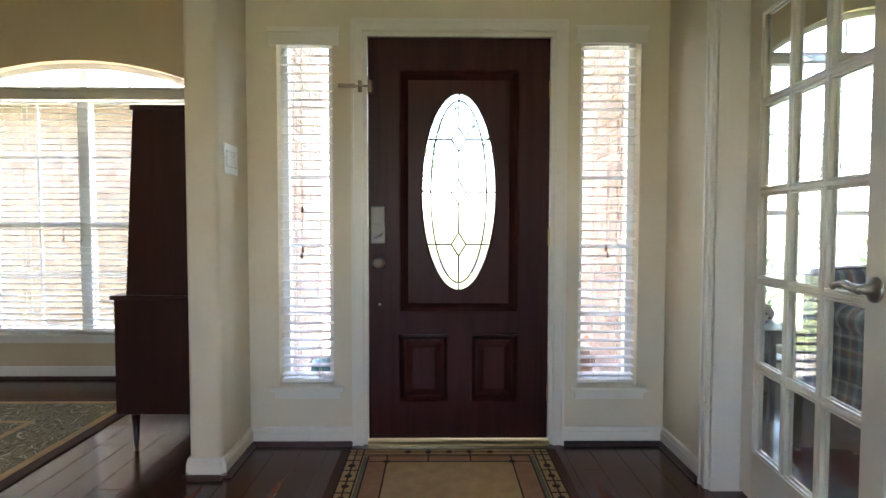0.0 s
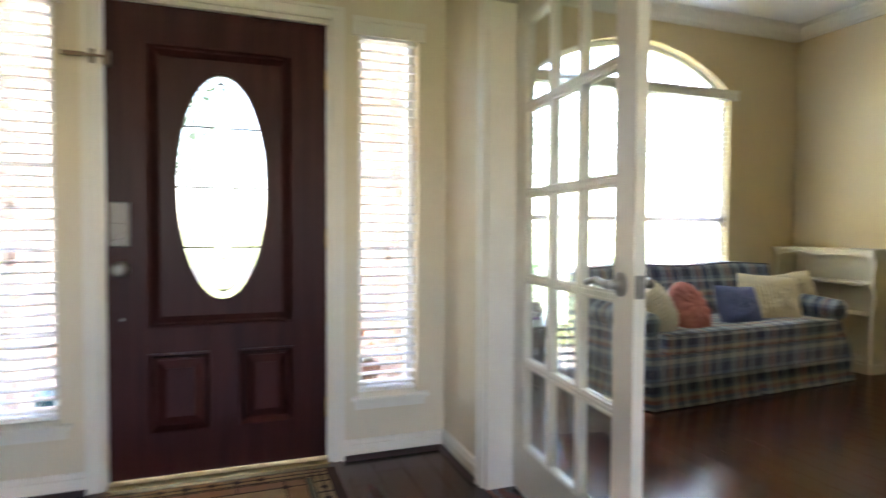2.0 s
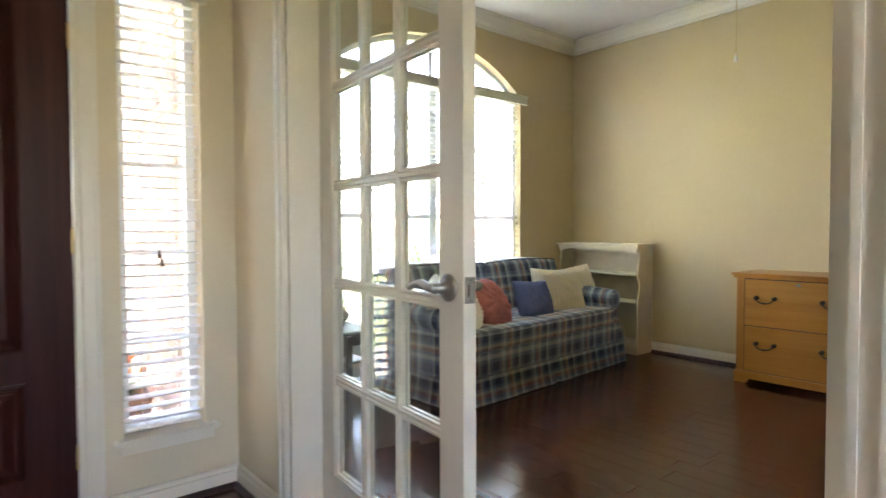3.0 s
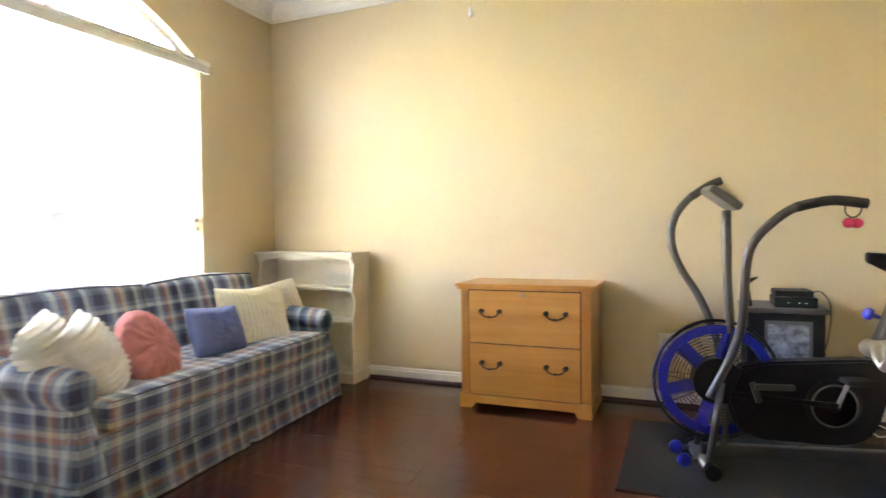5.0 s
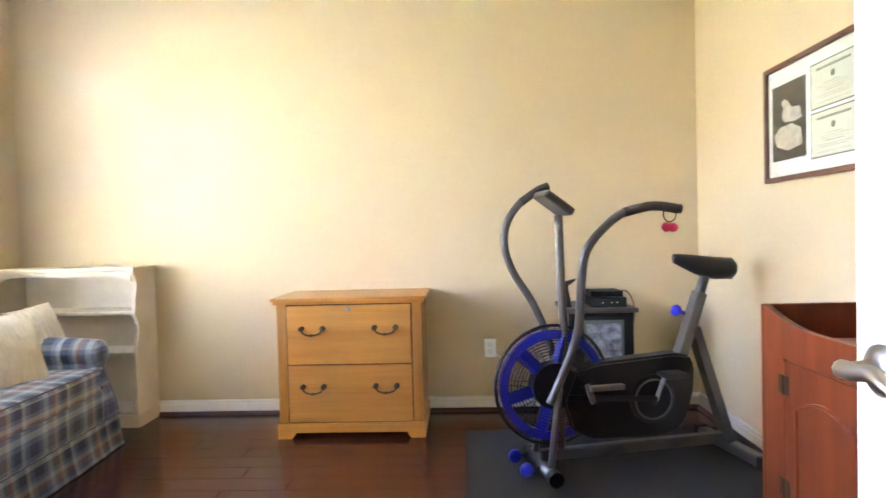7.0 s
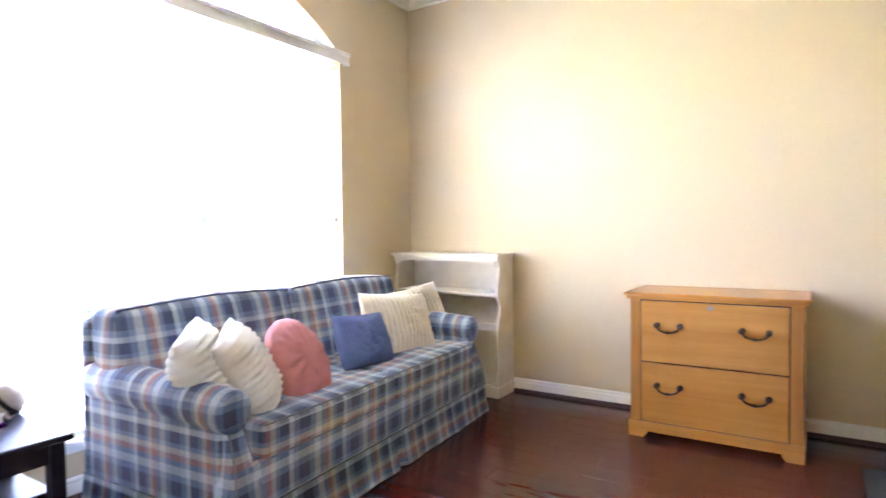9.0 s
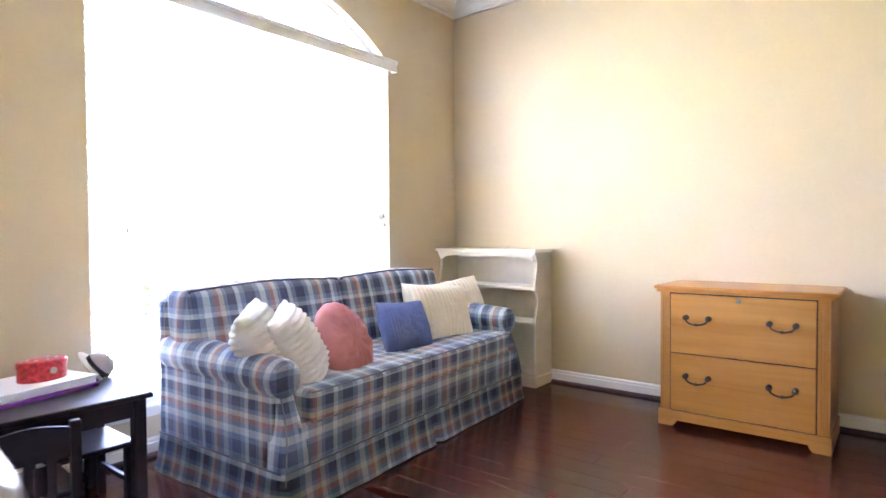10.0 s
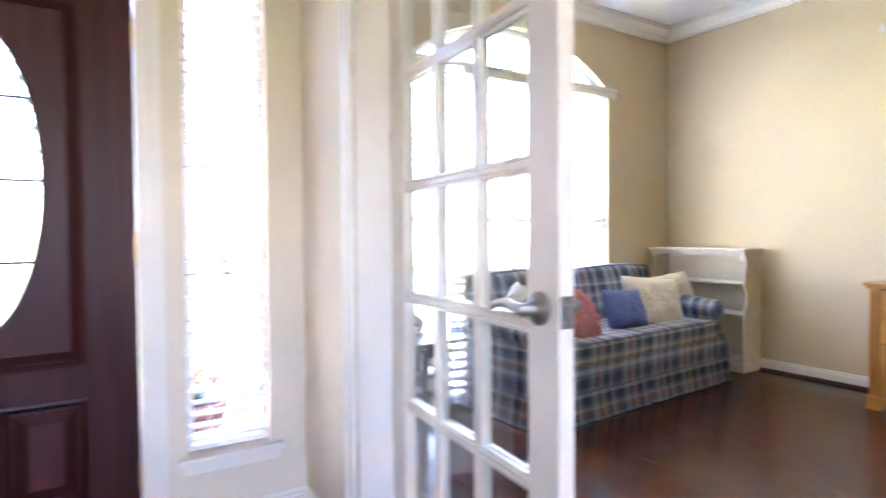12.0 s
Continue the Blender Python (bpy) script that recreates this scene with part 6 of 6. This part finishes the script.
for k in range(3):
    d = part("drawer", box((KX1 - 0.462, KY0 + 0.03, 0.235 + k * 0.172), (KX1 - 0.453, KY1 - 0.03, 0.395 + k * 0.172), 0.002, 1), M_MAHOG, desk)
    part("knob", lathe([(0.006, 0), (0.014, 0.014), (0.004, 0.02)], pose(KX1 - 0.462, (KY0 + KY1) / 2, 0.315 + k * 0.172, 0, -90, 0), 12), M_BRASS, d)

# ---- outside ----
def brick_wall(name, label, origin, along, length, height, limit=300, thick=0.10):
    """A brick skin in running bond: mortar core with each brick as a piece of its own, up to limit; the rest joined."""
    ang = math.atan2(along[1], along[0])
    w = new(name)
    w.matrix_world = pose(*origin, 0, 0, math.degrees(ang))
    tagged(w, label, "wall", "", "structure")
    part("mortar", box((0, 0.006, 0), (length, thick, height)), M_MORTAR, w)
    mesh = mesh_of("brick", box((0.004, 0, 0.004), (0.199, 0.05, 0.060), 0.004, 1), M_BRICK)
    hb = mesh_of("half_brick", box((0.004, 0, 0.004), (0.0975, 0.05, 0.060), 0.004, 1), M_BRICK)
    rest = bmesh.new()
    count = 0
    row = 0
    z = 0.0
    while z < height - 0.05:
        x = 0.0
        first = row % 2
        while x < length - 0.05:
            half_b = first or x + 0.203 > length
            first = 0
            if count < limit:
                piece("brick", hb if half_b else mesh, w, x, random.uniform(-0.003, 0.001), z)
                count += 1
            else:
                add_box(rest, (x + 0.004, -0.001, z + 0.004), (x + (0.0975 if half_b else 0.199), 0.04, z + 0.060))
            x += 0.1015 if half_b else 0.203
        z += 0.0665
        row += 1
    if len(rest.verts):
        r = part("brick_courses", rest, M_BRICK2, w)
        r["kind"] = "stuff"
    else:
        rest.free()
    return w


M_BRICK2 = material("brick_far", (0.62, 0.45, 0.38), 0.85, vary=0.35, scale=7, bump=0.3, bump_scale=60)
brick_wall("wall_porch_brick_1", "red brick side wall of the porch", (-0.955, 2.885, -0.05), (0, 1), 1.75, 2.55, 330)
brick_wall("wall_porch_brick_2", "red brick side wall of the porch", (0.945, 4.635, -0.05), (0, -1), 1.75, 2.55, 330)
brick_wall("wall_wing_brick", "red brick wing wall outside the dining room", (-9.0, 6.4, -0.2), (1, 0), 6.9, 2.75, 300)
structure("wing_roof", prism([(6.0, 2.5), (9.5, 4.6), (9.5, 4.75), (5.98, 2.62)], -9.3, -1.9, Matrix(((0, 1, 0, 0), (1, 0, 0, 0), (0, 0, 1, 0), (0, 0, 0, 1)))), material("shingle", (0.16, 0.14, 0.12), 0.9, vary=0.2), "grey shingle roof of the brick wing", "roof")
structure("wing_fascia", box((-9.3, 5.96, 2.42), (-1.9, 6.0, 2.62)), M_VINYL, "white fascia board under the wing roof", "fascia")
M_SLAB = material("grey_concrete", (0.2, 0.19, 0.175), 0.85, vary=0.12, scale=3, bump=0.2)
structure("porch_slab", box((-0.95, 2.885, -0.24), (0.95, 5.4, -0.06)), M_SLAB, "grey concrete porch slab", "porch")
structure("porch_ceiling", box((-1.1, 2.885, 3.3), (1.1, 3.2, 3.4)), M_VINYL, "white porch ceiling", "ceiling")
structure("road", box((-400, 16.0, -0.2495), (400, 22.0, -0.243)), material("asphalt", (0.05, 0.05, 0.052), 0.9, vary=0.15, bump=0.3), "grey asphalt street", "road")
M_LEAF = material("shrub_leaf", (0.055, 0.12, 0.03), 0.6, vary=0.35, scale=20)
M_LEAF2 = material("tree_leaf", (0.05, 0.10, 0.025), 0.6, vary=0.35, scale=4)
M_BARK = material("bark", (0.10, 0.075, 0.055), 0.9, vary=0.3, scale=12, bump=0.6)


def leaf_verts(bm, p, d, length, width, droop):
    """One arching blade of two quads."""
    side = d.cross(Vector((0, 0, 1)))
    side = side.normalized() * width if side.length > 1e-3 else Vector((width, 0, 0))
    rows = []
    for k in range(4):
        t = k / 3
        c = p + d * length * t - Vector((0, 0, droop * t * t))
        w = side * (1 - t) ** 0.7 * (0.6 if k == 0 else 1)
        rows.append((bm.verts.new(c - w), bm.verts.new(c + w)))
    for a, b in zip(rows, rows[1:]):
        bm.faces.new((a[0], a[1], b[1], b[0]))


def shrub(label, x, y, radius, height, n, seed):
    rng = random.Random(seed)
    s = thing("shrub", label, "shrub", pose(x, y, -0.25), "shrubs before the house")
    bm = bmesh.new()
    for _ in range(n):
        a, r = rng.uniform(0, 6.283), radius * 0.35 * rng.random()
        d = Vector((math.cos(a) * rng.uniform(0.2, 0.9), math.sin(a) * rng.uniform(0.2, 0.9), rng.uniform(0.6, 1.0))).normalized()
        leaf_verts(bm, Vector((math.cos(a) * r, math.sin(a) * r, rng.uniform(0, height * 0.45))), d, height * rng.uniform(0.5, 0.8), 0.018, height * rng.uniform(0.1, 0.5))
    part("foliage", bm, M_LEAF, s)
    part("stem", tube([(0, 0, 0), (0.02, 0.01, height * 0.4)], [0.03, 0.015], 8), M_BARK, s)
    return s


def tree(label, x, y, height, crown, seed):
    rng = random.Random(seed)
    t = thing("tree", label, "tree", pose(x, y, -0.25), "trees along the street")
    bm = bmesh.new()
    add_tube(bm, curve_points([(0, 0, 0), (0.1, 0.05, height * 0.25), (-0.05, 0.1, height * 0.5), (0.1, 0, height * 0.8)], 4), [0.22 - 0.013 * k for k in range(13)], 10)
    tips = []
    for k in range(9):
        a, z = k * 2.4, height * (0.35 + 0.05 * k)
        e = Vector((math.cos(a), math.sin(a), 0.5)) * crown * rng.uniform(0.6, 0.9) + Vector((0, 0, z))
        add_tube(bm, [(0, 0, z), tuple(e * 0.5 + Vector((0, 0, z * 0.5 + 0.2))), tuple(e)], [0.09, 0.05, 0.02], 6)
        tips.append(e)
    part("trunk", bm, M_BARK, t)
    bm = bmesh.new()
    for _ in range(2600):
        c = rng.choice(tips)
        p = c + Vector((rng.gauss(0, 1), rng.gauss(0, 1), rng.gauss(0, 0.7))) * crown * 0.28
        u = Vector((rng.gauss(0, 1), rng.gauss(0, 1), rng.gauss(0, 1))).normalized()
        v = u.orthogonal().normalized()
        s = rng.uniform(0.07, 0.16)
        bm.faces.new([bm.verts.new(p + q) for q in (u * s, v * s * 0.6, -u * s, -v * s * 0.6)])
    part("crown", bm, M_LEAF2, t)
    return t


shrub("green arching shrub before the office window", 3.2, 8.0, 0.8, 1.9, 260, 1)
shrub("green arching shrub before the office window", 4.6, 8.4, 0.8, 1.7, 260, 2)
shrub("green arching shrub before the office window", 6.2, 7.9, 0.8, 1.6, 220, 3)
shrub("low green shrub beside the porch", 2.0, 9.0, 0.7, 1.1, 200, 4)
tree("leafy green tree beyond the lawn", 6.0, 26.0, 8.0, 3.2, 11)
tree("leafy green tree beyond the lawn", 13.0, 27.0, 9.0, 3.6, 12)
tree("leafy green tree beyond the lawn", -3.5, 28.0, 8.5, 3.4, 13)
tree("leafy green tree beyond the lawn", 20.0, 30.0, 9.0, 3.8, 14)
# Extra trees, added to block low sky light that brightens the office wall.
for k, (x, y) in enumerate(((-10.5, 27.0), (-17.0, 29.0), (-24.0, 27.5), (-31.0, 30.0), (-39.0, 28.0), (28.0, 29.0), (37.0, 27.0))):
    tree("leafy green tree beyond the lawn", x, y, 9.0 + k % 3, 4.0 + 0.3 * (k % 2), 20 + k)
M_POT = material("blue_glazed_pot", (0.03, 0.16, 0.22), 0.25)
pot = thing("garden_pot", "round blue glazed pot on the porch", "pot", pose(-0.76, 3.35, -0.06))
part("body", lathe([(0.09, 0), (0.13, 0.10), (0.14, 0.22), (0.12, 0.32), (0.13, 0.34), (0.11, 0.34), (0.10, 0.30)], pose(0, 0, 0, 0, 0, 0), 24), M_POT, pot, smooth=True)
pot2 = thing("flower_pot", "clay pot of orange flowers on the porch", "flower pot", pose(0.74, 3.5, -0.06))
part("body", lathe([(0.10, 0), (0.15, 0.30), (0.165, 0.31), (0.165, 0.35), (0.14, 0.35), (0.13, 0.3)], pose(0, 0, 0), 24), material("clay", (0.42, 0.25, 0.18), 0.8, vary=0.1), pot2)
bm = bmesh.new()
rng = random.Random(7)
for _ in range(90):
    a = rng.uniform(0, 6.283)
    leaf_verts(bm, Vector((0, 0, 0.32)), Vector((math.cos(a), math.sin(a), rng.uniform(0.3, 1.4))).normalized(), rng.uniform(0.1, 0.2), 0.014, 0.03)
part("foliage", bm, M_LEAF, pot2)
bm = bmesh.new()
for _ in range(14):
    a, r = rng.uniform(0, 6.283), rng.uniform(0.02, 0.13)
    bmesh.ops.create_icosphere(bm, subdivisions=1, radius=0.02, matrix=Matrix.Translation((r * math.cos(a), r * math.sin(a), 0.45 + rng.uniform(0, 0.06))))
part("blossom", bm, material("orange_petal", (0.7, 0.2, 0.02), 0.7), pot2, "orange blossoms")

# ---- floor planks ----
PLANK = 0.13
floor_ob = bpy.data.objects["floor"]
lengths = (0.62, 0.9, 1.22)
plank_mesh = {}
for L in lengths:
    bm = bmesh.new()
    c, w = 0.0011, PLANK - 0.0008
    lo = [bm.verts.new(p) for p in ((0, 0, -0.012), (w, 0, -0.012), (w, L - 0.0008, -0.012), (0, L - 0.0008, -0.012))]
    md = [bm.verts.new((v.co.x, v.co.y, -c * 0.7)) for v in lo]
    tp = [bm.verts.new(p) for p in ((c, c, 0), (w - c, c, 0), (w - c, L - 0.0008 - c, 0), (c, L - 0.0008 - c, 0))]
    for a, b in ((lo, md), (md, tp)):
        for k in range(4):
            bm.faces.new((a[k], a[(k + 1) % 4], b[(k + 1) % 4], b[k]))
    bm.faces.new(tp)
    plank_mesh[L] = mesh_of("plank", bm, M_FLOOR)
rng = random.Random(3)
rest = bmesh.new()
x = -5.2
while x < EAST:
    y_end = D_FACADE if x < DINING or x > OFFICE - 0.1 else FRONT + 0.02
    y = (SOUTH - 0.1 if x > OFFICE - 0.1 else -3.5) + rng.uniform(-0.55, -0.05) * (0.2 if x > OFFICE - 0.1 else 1)
    while y < y_end:
        L = rng.choice(lengths)
        near = x > -2.2 and y + L > 0.2
        if near:
            piece("plank", plank_mesh[L], floor_ob, x, y, 0.0 if y + L < y_end + 0.16 else -0.0003)
        else:
            add_box(rest, (x + 0.001, y + 0.001, -0.012), (x + PLANK - 0.001, y + L - 0.001, -0.0002))
        y += L
    x += PLANK
r = part("far_planks", rest, M_FLOOR, floor_ob)
r["kind"] = "stuff"
